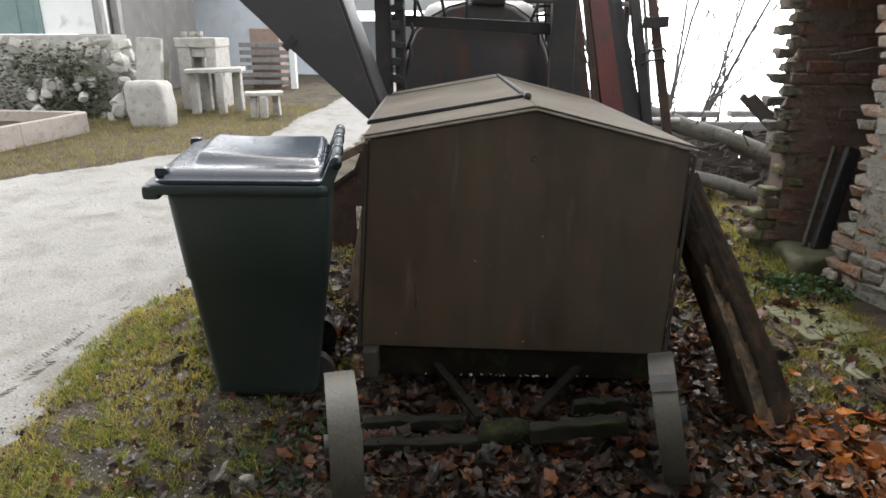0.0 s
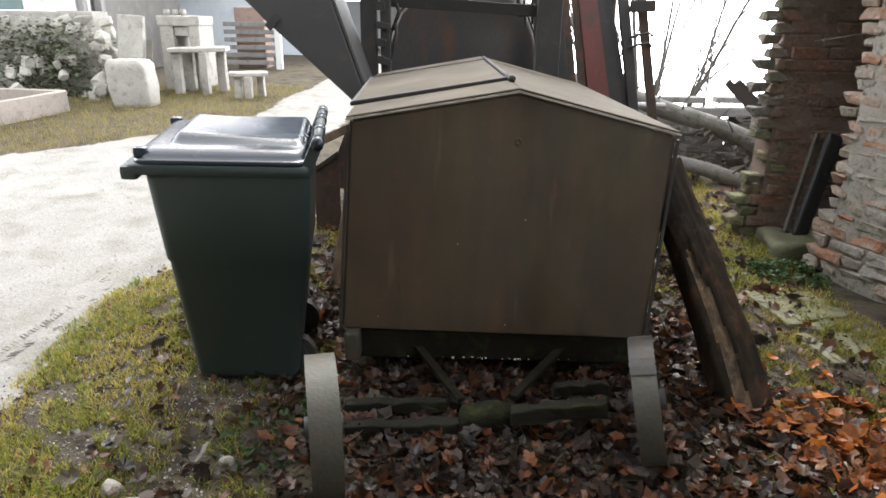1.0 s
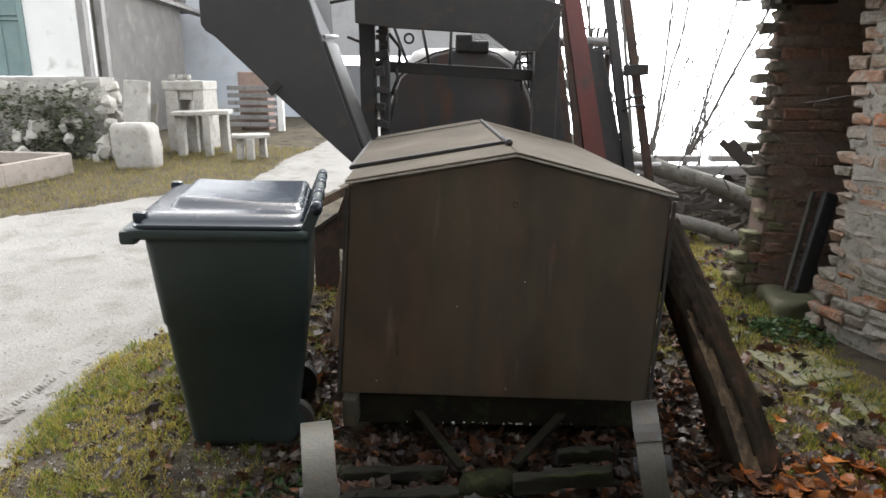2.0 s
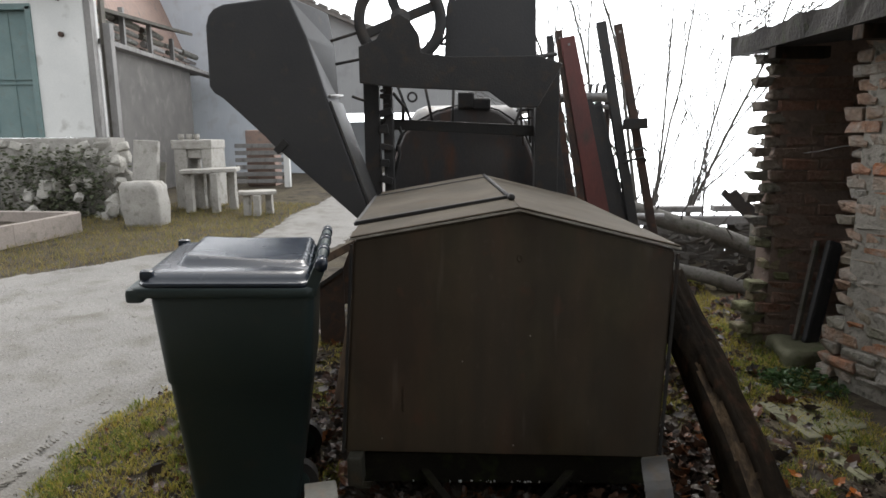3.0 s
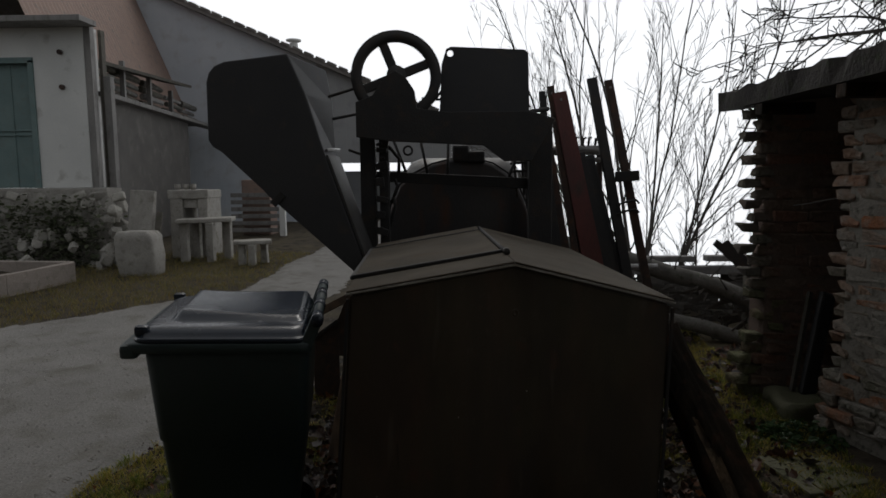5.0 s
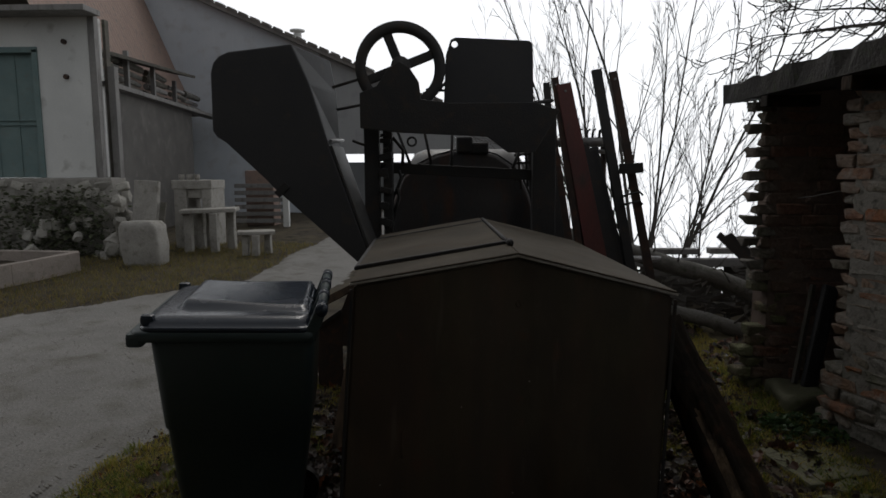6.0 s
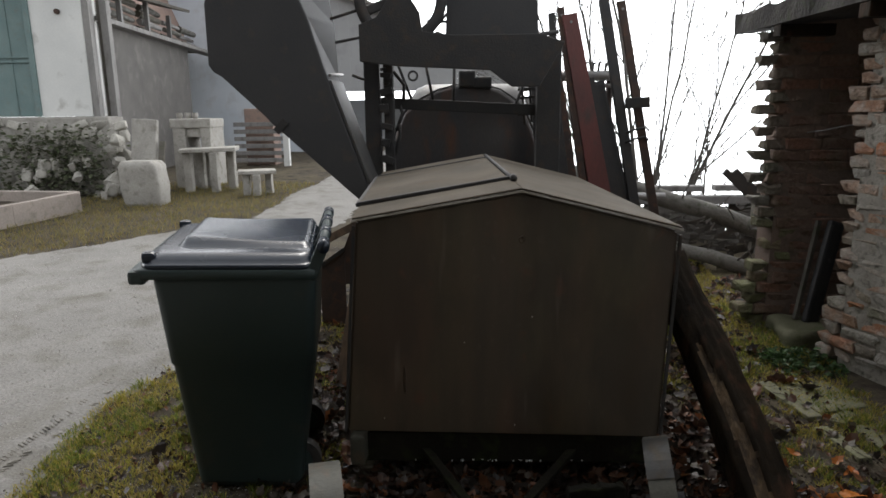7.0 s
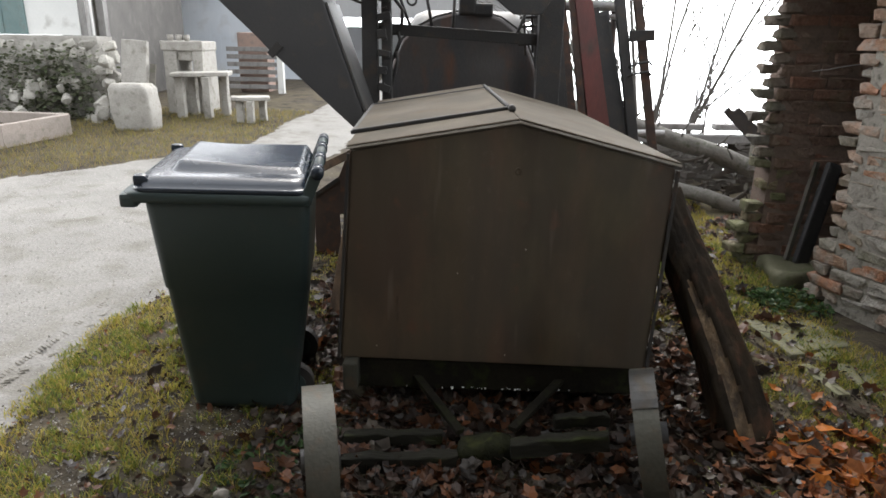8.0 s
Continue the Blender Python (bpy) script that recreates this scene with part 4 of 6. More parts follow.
for x0, z0, x1, z1 in ((0.79, 2.02, 0.83, 1.58), (0.855, 2.02, 0.885, 1.60)):
    bm = B()
    beam(bm, (x0, 4.56, z0), (x1, 4.56, z1), 0.018, 0.02, 0.003, up=(0, 1, 0))
    part("ladder_strip", bm, M_DARKIRON, machine)
for k in range(6):
    bm = B()
    z = 1.66 + k * 0.065
    beam(bm, (0.77, 4.55, z), (0.91, 4.55, z + 0.01), 0.016, 0.02, 0.003)
    part("rung", bm, M_DARKIRON, machine)
rnd = random.Random(14)
for k in range(7):
    z = 1.30 + k * 0.13
    bm = B()
    block(bm, (-0.30 + rnd.uniform(-0.01, 0.02), 4.33, z), (-0.24 + rnd.uniform(-0.01, 0.05), 4.37, z + rnd.uniform(0.03, 0.07)), 0.006, (0, rnd.uniform(-20, 20), 0))
    part("bracket", bm, M_DARKIRON, machine)
for p in (((-0.20, 4.4, 2.0), (-0.12, 4.42, 1.9), (-0.13, 4.45, 1.78)), ((-0.19, 4.45, 1.55), (-0.14, 4.45, 1.68), (-0.16, 4.45, 1.74)), ((-0.22, 4.42, 1.30), (-0.16, 4.44, 1.52), (-0.17, 4.44, 1.60))):
    bm = B()
    tube(bm, p, 0.014, 8)
    part("lever", bm, M_DARKIRON, machine, smooth=True)
bm = B()
ring(bm, (-0.05, 4.42, 1.965), (0, 1, 0), 0.042, 0.026, 0.012, 20)
part("eye_ring", bm, M_DARKIRON, machine)
# tank behind the frame
bm = B()
prof = [(-0.33, 0.9), (-0.30, 1.30), (-0.23, 1.52), (-0.16, 1.68), (-0.04, 1.78), (0.12, 1.86), (0.28, 1.90), (0.5, 1.90), (0.64, 1.86), (0.76, 1.78), (0.85, 1.68), (0.92, 1.52), (0.99, 1.30), (1.02, 0.9)]
slab_of(bm, prof, "y", 4.80, 5.2, 0.03)
tank = part("tank", bm, M_TANK, machine, "rounded dark red-brown tank with wet sheen", True)
bm = B()
block(bm, (0.30, 4.78, 1.88), (0.44, 5.02, 2.02), 0.02)
part("filler_cap", bm, M_DARKIRON, tank)
bm = B()
block(bm, (0.42, 4.78, 1.87), (0.575, 5.02, 1.97), 0.02)
part("cap_block", bm, M_DARKIRON, tank)
bm = B()
tube(bm, [(x, 5.45, 1.66) for x in (-0.17, -0.14, -0.09, 0.0, 0.35, 0.75, 0.84, 0.89, 0.92)], [0.06, 0.17, 0.235, 0.27, 0.275, 0.27, 0.235, 0.17, 0.06], 28)
part("drum", bm, M_GREYSHEET, machine, "pale galvanised drum lying crosswise", True)
for y in (4.84,):
    bm = B()
    for a, b in zip(prof[1:-1], prof[2:-1]):
        beam(bm, (a[0] * 1.01, y, a[1] + 0.008), (b[0] * 1.01, y, b[1] + 0.008), 0.05, 0.012)
    part("strap", bm, M_DARKIRON, tank)

# ---- steel lengths leaning on a pipe rack ----
rack = thing("pipe_rack", (1.5, 5.3, 0.06), "grey galvanised pipe rack holding steel lengths", "rack")
for z, x0, x1, r in ((1.985, 0.95, 1.72, 0.045), (1.90, 1.3, 1.75, 0.022), (0.9, 0.95, 2.2, 0.03)):
    bm = B()
    tube(bm, [(x0, 5.30, z), (x1, 5.30, z)], r, 14)
    part("rail", bm, M_PIPE, rack, smooth=True)
for x in (1.02, 1.66):
    bm = B()
    tube(bm, [(x, 5.36, 0.02), (x, 5.36, 2.02)], 0.03, 12)
    part("upright", bm, M_RUST, rack, smooth=True)
for k, x in enumerate((1.36, 1.42, 1.49, 1.54, 1.60)):
    bm = B()
    tube(bm, [(x, 5.30, 2.0), (x + 0.01, 5.30, 2.09 + 0.01 * (k % 2)), (x + 0.035, 5.30, 2.10)], 0.011, 8)
    part("hook", bm, M_DARKIRON, rack, smooth=True)


def length_of_steel(top, foot_x, w, mat, label, form="channel", y=5.0, foot_y=4.75, holes=1, w2=None):
    """A steel length from the ground to its top (x, z): a channel, an angle or a flat."""
    x, z = top
    p0, p1 = Vector((foot_x, foot_y, land(foot_x, foot_y) - 0.02)), Vector((x, y + 0.17, z))
    ob = thing("steel_length", tuple(p0), label, "steel bar", "steel lengths leaning on the rack")
    bm = B()
    d = (p1 - p0).normalized()
    side = d.cross(Vector((0, 1, 0))).normalized()
    if w2:
        s0, s1, t = side * w2 / 2, side * w / 2, Vector((0, 0.012, 0))
        v = [bm.verts.new(q) for q in (p0 - s0, p0 + s0, p1 + s1, p1 - s1, p0 - s0 + t, p0 + s0 + t, p1 + s1 + t, p1 - s1 + t)]
        for q in ((0, 1, 2, 3), (4, 5, 6, 7), (0, 1, 5, 4), (1, 2, 6, 5), (2, 3, 7, 6), (3, 0, 4, 7)):
            bm.faces.new([v[k] for k in q])
    else:
        beam(bm, p0, p1, w, 0.01, 0.002, up=(0, 1, 0))
    part("web", bm, mat, ob)
    for s in ((-1, 1) if form == "channel" else (1,) if form == "angle" else ()):
        bm = B()
        a = (w2 or w) / 2
        beam(bm, p0 + side * s * a + Vector((0, 0.03, 0)), p1 + side * s * (w / 2) + Vector((0, 0.03, 0)), 0.008, 0.05, 0.002, up=(0, 1, 0))
        part("flange", bm, mat, ob)
    for k in range(holes):
        bm = B()
        q = p1 - d * (0.07 + 0.4 * k) + Vector((0, -0.009, 0))
        tube(bm, [q, q + Vector((0, 0.004, 0))], 0.012, 10)
        part("bolt", bm, M_PIPE, ob)
    return ob


length_of_steel((1.692, 2.60), 2.13, 0.062, M_RUST, "long rust-brown steel channel with bolt hole near top")
length_of_steel((1.545, 2.62), 1.96, 0.078, M_DARKIRON, "long dark steel channel with pale split patch", holes=0)
length_of_steel((1.255, 2.50), 1.70, 0.12, M_RED, "wide flat steel painted dull red", "channel", w2=0.20)
length_of_steel((1.185, 2.56), 1.52, 0.055, M_RUST, "narrow rusty steel angle", "angle", y=5.05)
length_of_steel((1.085, 2.49), 1.28, 0.05, M_DARKIRON, "narrow dark steel angle", "angle", y=4.85, holes=0)
length_of_steel((1.40, 1.95), 1.84, 0.16, M_DARKIRON, "broad dark sheet offcut", "flat", y=4.98, holes=0)
length_of_steel((1.52, 1.90), 1.90, 0.09, M_DARKIRON, "dark blue-grey steel flat", "flat", y=5.02, holes=0)
length_of_steel((1.02, 2.16), 1.22, 0.10, M_DARKIRON, "dark steel channel in shadow", y=4.8, holes=0)
length_of_steel((0.94, 2.02), 1.06, 0.05, M_DARKIRON, "thin dark steel angle", "angle", y=4.82, holes=0)
length_of_steel((1.06, 2.2), 1.34, 0.09, M_DARKIRON, "dark straight steel channel between others", y=4.86, holes=0)
length_of_steel((1.30, 2.0), 1.60, 0.10, M_DARKIRON, "dark flat steel behind the red one", "flat", y=5.05, holes=0)
length_of_steel((1.36, 1.94), 1.74, 0.20, M_DARKIRON, "broad dark sheet strip behind the red one", "flat", y=5.08, holes=0)
length_of_steel((1.50, 1.93), 1.90, 0.16, M_HOOD, "blue-grey sheet strip with curled edge", "angle", y=5.06, holes=0)
length_of_steel((1.12, 2.05), 1.42, 0.12, M_RUST, "rusty flat plate strip", "flat", y=4.9, holes=0)
bracket = thing("clamp_bracket", (1.8, 4.97, 1.72), "dark iron clamp hooked over a steel length", "clamp")
bm = B()
block(bm, (1.715, 4.93, 1.70), (1.92, 4.97, 1.79), 0.006, (0, -3, 0))
part("jaw", bm, M_DARKIRON, bracket)
for z in (1.44, 1.52):
    bm = B()
    tube(bm, [(1.73, 4.95, z - 0.03), (1.79, 4.93, z), (1.90, 4.95, z + 0.02), (1.93, 4.97, z - 0.01)], 0.01, 8)
    part("loop", bm, M_DARKIRON, bracket, smooth=True)
for x0, x1, z in ((0.93, 1.12, 2.02), (0.93, 1.08, 1.94), (0.95, 1.13, 2.30)):
    pin = B()
    tube(pin, [(x0, 4.86, z), (x1, 4.95, z + 0.03)], 0.018, 8)
    tagged(part("iron_pin", pin, M_DARKIRON, None), "short dark iron pin between the steel lengths", "pin")

# ---- by the bin: old boards between it and the trailer ----
for p0, p1, w in (((-0.42, 3.0, 0.02), (-0.28, 3.55, 1.10), 0.09), ((-0.36, 3.3, 0.03), (-0.24, 3.7, 1.0), 0.05), ((-0.62, 3.3, 0.86), (-0.22, 3.75, 1.02), 0.05)):
    bm = B()
    beam(bm, p0, p1, w, 0.03, 0.004, up=(0, -1, 0.2))
    tagged(part("old_board", bm, M_BARE, None), "old brown board leaning behind the bin", "board", "boards behind the bin")

# ---- fence and fallen trunks at the edge ----
fence = thing("low_fence", (3.5, 7.2, 0.1), "low weathered board fence at the edge of the slope", "fence")
for z, y, h, x0, x1 in ((0.735, 7.2, 0.07, 0.4, 3.22), (0.735, 7.22, 0.07, 3.35, 6.5), (0.60, 7.16, 0.10, 0.4, 6.5)):
    bm = B()
    beam(bm, (x0, y, z), (x1, y + 0.05, z - 0.01), 0.14, h, 0.01)
    part("rail", bm, M_GREYWOOD, fence, "pale weathered rail")
for k in range(18):
    bm = B()
    x = 0.5 + k * 0.34
    block(bm, (x, 7.24, -0.3), (x + 0.325, 7.27, 0.53 + 0.03 * math.sin(k * 2.2)), 0.004)
    part("board", bm, M_WOOD, fence)
for x in (0.6, 2.2, 3.8, 5.4):
    bm = B()
    block(bm, (x, 7.28, -0.6), (x + 0.1, 7.38, 0.77), 0.01)
    part("post", bm, M_WOOD, fence)
bm = B()
slab_of(bm, [(3.01, 1.02), (3.05, 1.075), (3.10, 1.03), (3.16, 1.07), (3.52, 0.74), (3.42, 0.64)], "y", 6.06, 6.10)
tagged(part("broken_board", bm, M_DARKIRON), "broken dark board sticking out behind the wall", "board")
bm = B()
beam(bm, (3.42, 6.1, 0.2), (3.42, 6.1, 0.72), 0.12, 0.1, 0.01, up=(0, 1, 0))
tagged(part("short_post", bm, M_WOOD), "short weathered post behind the wall end", "post")


def trunk(name, pts, r0, r1, label, seed):
    n = 24
    p = [Vector(q) for q in pts]
    line = []
    for i in range(n + 1):
        t = i / n * (len(p) - 1)
        k = min(int(t), len(p) - 2)
        line.append(p[k].lerp(p[k + 1], t - k) + Vector((0, 0.012 * math.sin(i * 1.3 + seed), 0.012 * math.sin(i + seed))))
    bm = B()
    tube(bm, line, [r0 + (r1 - r0) * i / n for i in range(n + 1)], 14, 0.05, seed)
    ob = thing(name, pts[0], label, "fallen trunk", "fallen trunks by the shed")
    part("stem", bm, M_BARKPALE, ob, smooth=True)
    rnd = random.Random(seed)
    for k in range(9):
        a = line[4 + 2 * k]
        bm = B()
        d = Vector((rnd.uniform(-0.5, 0.5), rnd.uniform(-0.8, 0.2), rnd.uniform(0.0, 0.6)))
        tube(bm, [a, a + d * 0.25 + Vector((0, 0, 0.03)), a + d * 0.55 + Vector((rnd.uniform(-0.1, 0.1), 0, 0.1))], [0.014, 0.009, 0.003], 5)
        part("twig", bm, M_TWIG, ob)
    return ob


trunk("fallen_trunk", [(1.4, 6.35, 1.04), (2.34, 6.1, 0.80), (3.4, 5.9, 0.46), (4.4, 5.7, 0.12)], 0.085, 0.10, "pale grey fallen trunk propped across the fence edge", 2)
trunk("fallen_trunk", [(1.5, 6.2, 0.52), (2.63, 5.85, 0.25), (3.25, 5.65, 0.10), (3.50, 5.6, 0.10), (3.85, 5.6, 0.22)], 0.07, 0.085, "pale grey fallen trunk lying on the ground", 6)


# ---- bare trees ----
def bare_tree(name, base, stems, height, lean, spread, label, seed, radius=0.05):
    """Thin bare stems that fork into finer and finer twigs."""
    rnd = random.Random(seed)
    ob = thing(name, base, label, "tree", "bare trees")
    wood, twigs = B(), B()

    def grow(p, d, length, r, depth):
        n = (14, 9, 6, 4)[depth]
        pts, rad, q = [p.copy()], [r], p.copy()
        for i in range(n):
            d = (d + Vector((rnd.gauss(0, 0.055), rnd.gauss(0, 0.05), rnd.gauss(0.015, 0.04)))).normalized()
            q = q + d * length / n
            pts.append(q.copy())
            rad.append(max(0.0036, r * (1 - 0.8 * (i + 1) / n)))
            if depth < 3 and i >= (3, 1, 0)[depth] and rnd.random() < (0.95, 0.75, 0.6)[depth]:
                side = d.cross(Vector((rnd.gauss(0, 1), rnd.gauss(0, 1), rnd.gauss(0, 1)))).normalized()
                grow(q, (d + side * rnd.uniform(0.3, 0.62)).normalized(), length * rnd.uniform(0.24, 0.46) * (1 - 0.4 * i / n), max(0.0042, rad[-1] * 0.62), depth + 1)
        tube(wood if depth == 0 else twigs, pts, rad, 6 if depth == 0 else 4)

    for k in range(stems):
        a = (k + 0.5) / stems * 2 - 1
        d = Vector((lean[0] + spread * a + rnd.gauss(0, 0.05), lean[1] + rnd.gauss(0, 0.12), 1)).normalized()
        grow(Vector(base) + Vector((0.12 * a, rnd.uniform(-0.2, 0.2), -0.2)), d, height * rnd.uniform(0.75, 1.1), radius * rnd.uniform(0.7, 1.1), 0)
    part("trunk", wood, M_TWIG, ob, smooth=True)
    part("crown", twigs, M_TWIG, ob, "fine bare twigs")
    return ob


bare_tree("bare_tree", (3.25, 10.2, land(3.25, 10.2)), 10, 7.2, (-0.04, 0), 0.30, "leafless multi-stemmed young tree on the slope", 4, 0.040)
bare_tree("bare_tree", (4.1, 9.6, land(4.1, 9.6)), 3, 4.6, (0.04, 0), 0.26, "leafless crooked sapling at the edge", 17, 0.024)

# tree behind the shed, its boughs over the roof
rnd = random.Random(21)
old = thing("old_tree", (8.6, 8.0, land(8.6, 8.0)), "bare old tree with knotty boughs over the shed roof", "tree", "bare trees")
bm = B()
tube(bm, [(8.6, 8.0, -4), (8.5, 8.0, 2), (8.2, 7.9, 4.6), (8.1, 7.9, 7)], [0.3, 0.24, 0.18, 0.1], 10, 0.06, 1)
part("trunk", bm, M_TWIG, old, smooth=True)


def bough(bm, p, d, length, r, depth):
    pts, rad, q = [p.copy()], [r], p.copy()
    n = 7
    for i in range(n):
        d = (d + Vector((rnd.gauss(0, 0.18), rnd.gauss(0, 0.15), rnd.gauss(0, 0.16)))).normalized()
        q = q + d * length / n
        pts.append(q.copy())
        rad.append(max(0.007, r * (1 - 0.7 * (i + 1) / n)))
        if depth < 3 and rnd.random() < 0.85:
            s = d.cross(Vector((rnd.gauss(0, 1), rnd.gauss(0, 1), rnd.gauss(0, 1)))).normalized()
            bough(bm, q, (d + s * rnd.uniform(0.5, 1.1)).normalized(), length * rnd.uniform(0.3, 0.55), rad[-1] * 0.65, depth + 1)
    tube(bm, pts, rad, 5)


for p, d, n in (((8.2, 7.9, 4.4), (-1, -0.1, 0.02), 3.6), ((8.2, 7.9, 5.0), (-1, -0.25, 0.12), 3.8), ((8.1, 7.9, 4.8), (-0.8, -0.5, 0.0), 3.2), ((8.2, 7.9, 4.0), (-1, 0.0, 0.05), 3.4), ((8.15, 7.9, 5.6), (-1, 0.1, 0.0), 4.2), ((8.1, 7.9, 5.2), (-1, -0.4, -0.05), 3.6)):
    bm = B()
    bough(bm, Vector(p), Vector(d).normalized(), n, 0.06, 0)
    part("bough", bm, M_TWIG, old)

# rust-brown guard plate standing in the gap behind the bin, with a slot cut through it
guard = thing("guard_plate", (-0.6, 4.2, land(-0.5, 4.2)), "rust-brown steel guard plate standing behind the bin", "steel plate")
GZ = land(-0.5, 4.2)
bm = B()
slab_of(bm, [(-0.80, GZ - 0.02), (-0.600, GZ - 0.02), (-0.600, 0.36), (-0.600, 0.66), (-0.80, 0.52)], "y", 4.19, 4.203)
part("sheet", bm, M_RUST, guard)
bm = B()
slab_of(bm, [(-0.598, 0.36), (-0.40, 0.36), (-0.40, 1.02), (-0.47, 0.96), (-0.55, 0.78), (-0.598, 0.66)], "y", 4.19, 4.203)
part("sheet", bm, M_RUST, guard)
bm = B()
slab_of(bm, [(-0.50, GZ - 0.02), (-0.40, GZ - 0.02), (-0.40, 0.358), (-0.51, 0.358)], "y", 4.19, 4.203)
part("sheet", bm, M_RUST, guard)
bm = B()
slab_of(bm, [(-0.598, GZ - 0.02), (-0.502, GZ - 0.02), (-0.506, 0.17), (-0.598, 0.17)], "y", 4.19, 4.203)
part("sheet", bm, M_RUST, guard)
bm = B()
beam(bm, (-0.80, 4.181, 0.505), (-0.60, 4.181, 0.645), 0.012, 0.03, 0.003)
part("edge_angle", bm, M_DARKIRON, guard)


# ---- farmhouse across the yard ----
house = thing("farmhouse", (-8.5, 13.0, 0.2), "old farmhouse with white plaster, teal shutter and rubble base", "house")
HY = 10.8


def askew(bm):
    """The side of the house runs back a little to the left."""
    for v in bm.verts:
        v.co.x -= 0.127 * (v.co.y - HY)
    return bm


bm = B()
block(bm, (-7.14, HY, 1.62), (-6.20, HY + 0.45, 4.45))
block(bm, (-14.0, HY, 1.62), (-9.1, HY + 0.45, 4.45))
block(bm, (-9.1, HY, 3.86), (-7.14, HY + 0.45, 4.45))
for v in bm.verts:
    v.co.x += 0.03 * noise.noise(v.co)
part("wall", bm, M_PLASTER, house, "stained white plaster wall")
shutter = B()
block(shutter, (-9.1, HY + 0.10, 1.62), (-7.22, HY + 0.16, 3.80), 0.006)
gate = part("shutter", shutter, M_TEAL, house, "faded teal painted boards")
for z in (2.55, 2.63):
    bm = B()
    block(bm, (-9.1, HY + 0.07, z), (-7.22, HY + 0.098, z + 0.03), 0.004)
    part("batten", bm, M_TEAL, gate)
for x in (-7.62, -8.02, -8.42):
    bm = B()
    block(bm, (x, HY + 0.085, 1.63), (x + 0.02, HY + 0.098, 3.79))
    part("joint_strip", bm, M_TEAL, gate)
bm = B()
block(bm, (-7.22, HY - 0.03, 1.62), (-7.12, HY + 0.14, 3.86), 0.01)
part("frame", bm, M_TEAL, house)
bm = B()
block(bm, (-9.1, HY - 0.03, 3.80), (-7.12, HY + 0.14, 3.90), 0.01)
part("frame", bm, M_TEAL, house)
for x, z in ((-6.62, 3.98), (-6.62, 3.38)):
    bm = B()
    tube(bm, [(x, HY - 0.05, z), (x, HY + 0.02, z)], 0.045, 10)
    part("wall_anchor", bm, M_RUST, house)
for x0, x1, y0, mat in ((-6.19, -6.07, HY - 0.02, M_GREYWOOD), (-6.03, -5.90, HY + 0.25, M_GREYWOOD), (-6.11, -6.05, HY + 0.3, M_WOOD)):
    bm = B()
    block(bm, (x0, y0, 1.6), (x1, y0 + 0.14, 4.42 if x0 < -6.04 else 3.6), 0.012)
    part("corner_post", bm, mat, house, "weathered timber corner post")
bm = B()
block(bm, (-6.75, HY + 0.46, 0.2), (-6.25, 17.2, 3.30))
part("side_wall", askew(bm), M_SIDEWALL, house, "grey side wall with the ledge's shade in its colour")
bm = B()
block(bm, (-6.35, HY + 0.40, 3.27), (-6.02, 19.6, 3.36), 0.01)
part("ledge", askew(bm), M_GREYWOOD, house, "pale plank edge of the side gallery")
bm = B()
block(bm, (-9.0, HY + 0.46, 3.365), (-6.36, 19.6, 3.40))
part("gallery_floor", askew(bm), M_WOOD, house)
# timber stacked on the gallery, with its end posts
rnd = random.Random(8)
for k in range(5):
    for j in range(4 - (k > 2)):
        y0 = HY + 0.6 + k * 1.55 + rnd.uniform(-0.1, 0.1)
        r = rnd.uniform(0.055, 0.095)
        bm = B()
        x, z = -6.55 + rnd.uniform(-0.05, 0.09), 3.402 + 0.09 + 0.165 * j
        tube(bm, [(x, y0, z), (x + rnd.uniform(-0.03, 0.03), y0 + 0.75, z + 0.01), (x, y0 + rnd.uniform(1.3, 1.5), z)], [r, r * 0.95, r * 0.85], 9, 0.10, k * 7 + j)
        tagged(part("stacked_log", askew(bm), rnd.choice((M_BARKPALE, M_GREYWOOD, M_WOOD))), "weathered length of timber stacked on the gallery", "log", "timber on the gallery")
for k in range(4):
    y = HY + 0.52 + k * 1.6
    bm = B()
    block(bm, (-6.42, y, 3.365), (-6.32, y + 0.1, 4.30 - 0.1 * k), 0.01)
    part("gallery_post", askew(bm), M_GREYWOOD, house, "weathered gallery post")
bm = B()
block(bm, (-6.95, HY + 0.46, 4.12), (-6.12, HY + 6.4, 4.19), 0.01, (3.2, 12, 0))
part("gallery_roof", askew(bm), M_WOOD, house, "dark boarded gallery roof")
bm = B()
n = 90
for i in range(n):
    y0, y1 = HY + 0.5 + 9 * i / n, HY + 0.5 + 9 * (i + 1) / n
    x0, x1 = -6.95 + 0.02 * (i % 2), -6.95 + 0.02 * ((i + 1) % 2)
    q = [bm.verts.new(v) for v in ((x0, y0, 3.5), (x1, y1, 3.5), (x1 - 1.6, y1, 7.4), (x0 - 1.6, y0, 7.4))]
    bm.faces.new(q)
part("rust_sheeting", askew(bm), M_REDROOF, house, "rust-red corrugated sheeting")
# roof with its eave boards
bm = B()
slab_of(bm, [(10.25, 4.50), (10.25, 4.62), (15.5, 8.4), (20.0, 5.2), (20.0, 5.08), (15.5, 8.25)], "x", -14.5, -9.6)
roof = part("roof", bm, M_ROOFTILE, house, "grey old tiled roof")
bm = B()
block(bm, (-14.4, 10.28, 4.40), (-5.95, 10.80, 4.495), 0.01)
part("eave_board", bm, M_GREYWOOD, house)
bm = B()
block(bm, (-14.4, 10.5, 4.455), (-9.6, 19.8, 4.495))
part("soffit", bm, M_WOOD, house)

# rubble base, stone by stone
bm = B()
block(bm, (-14.0, HY - 0.10, -0.1), (-5.90, HY + 0.43, 1.615), 0.03)
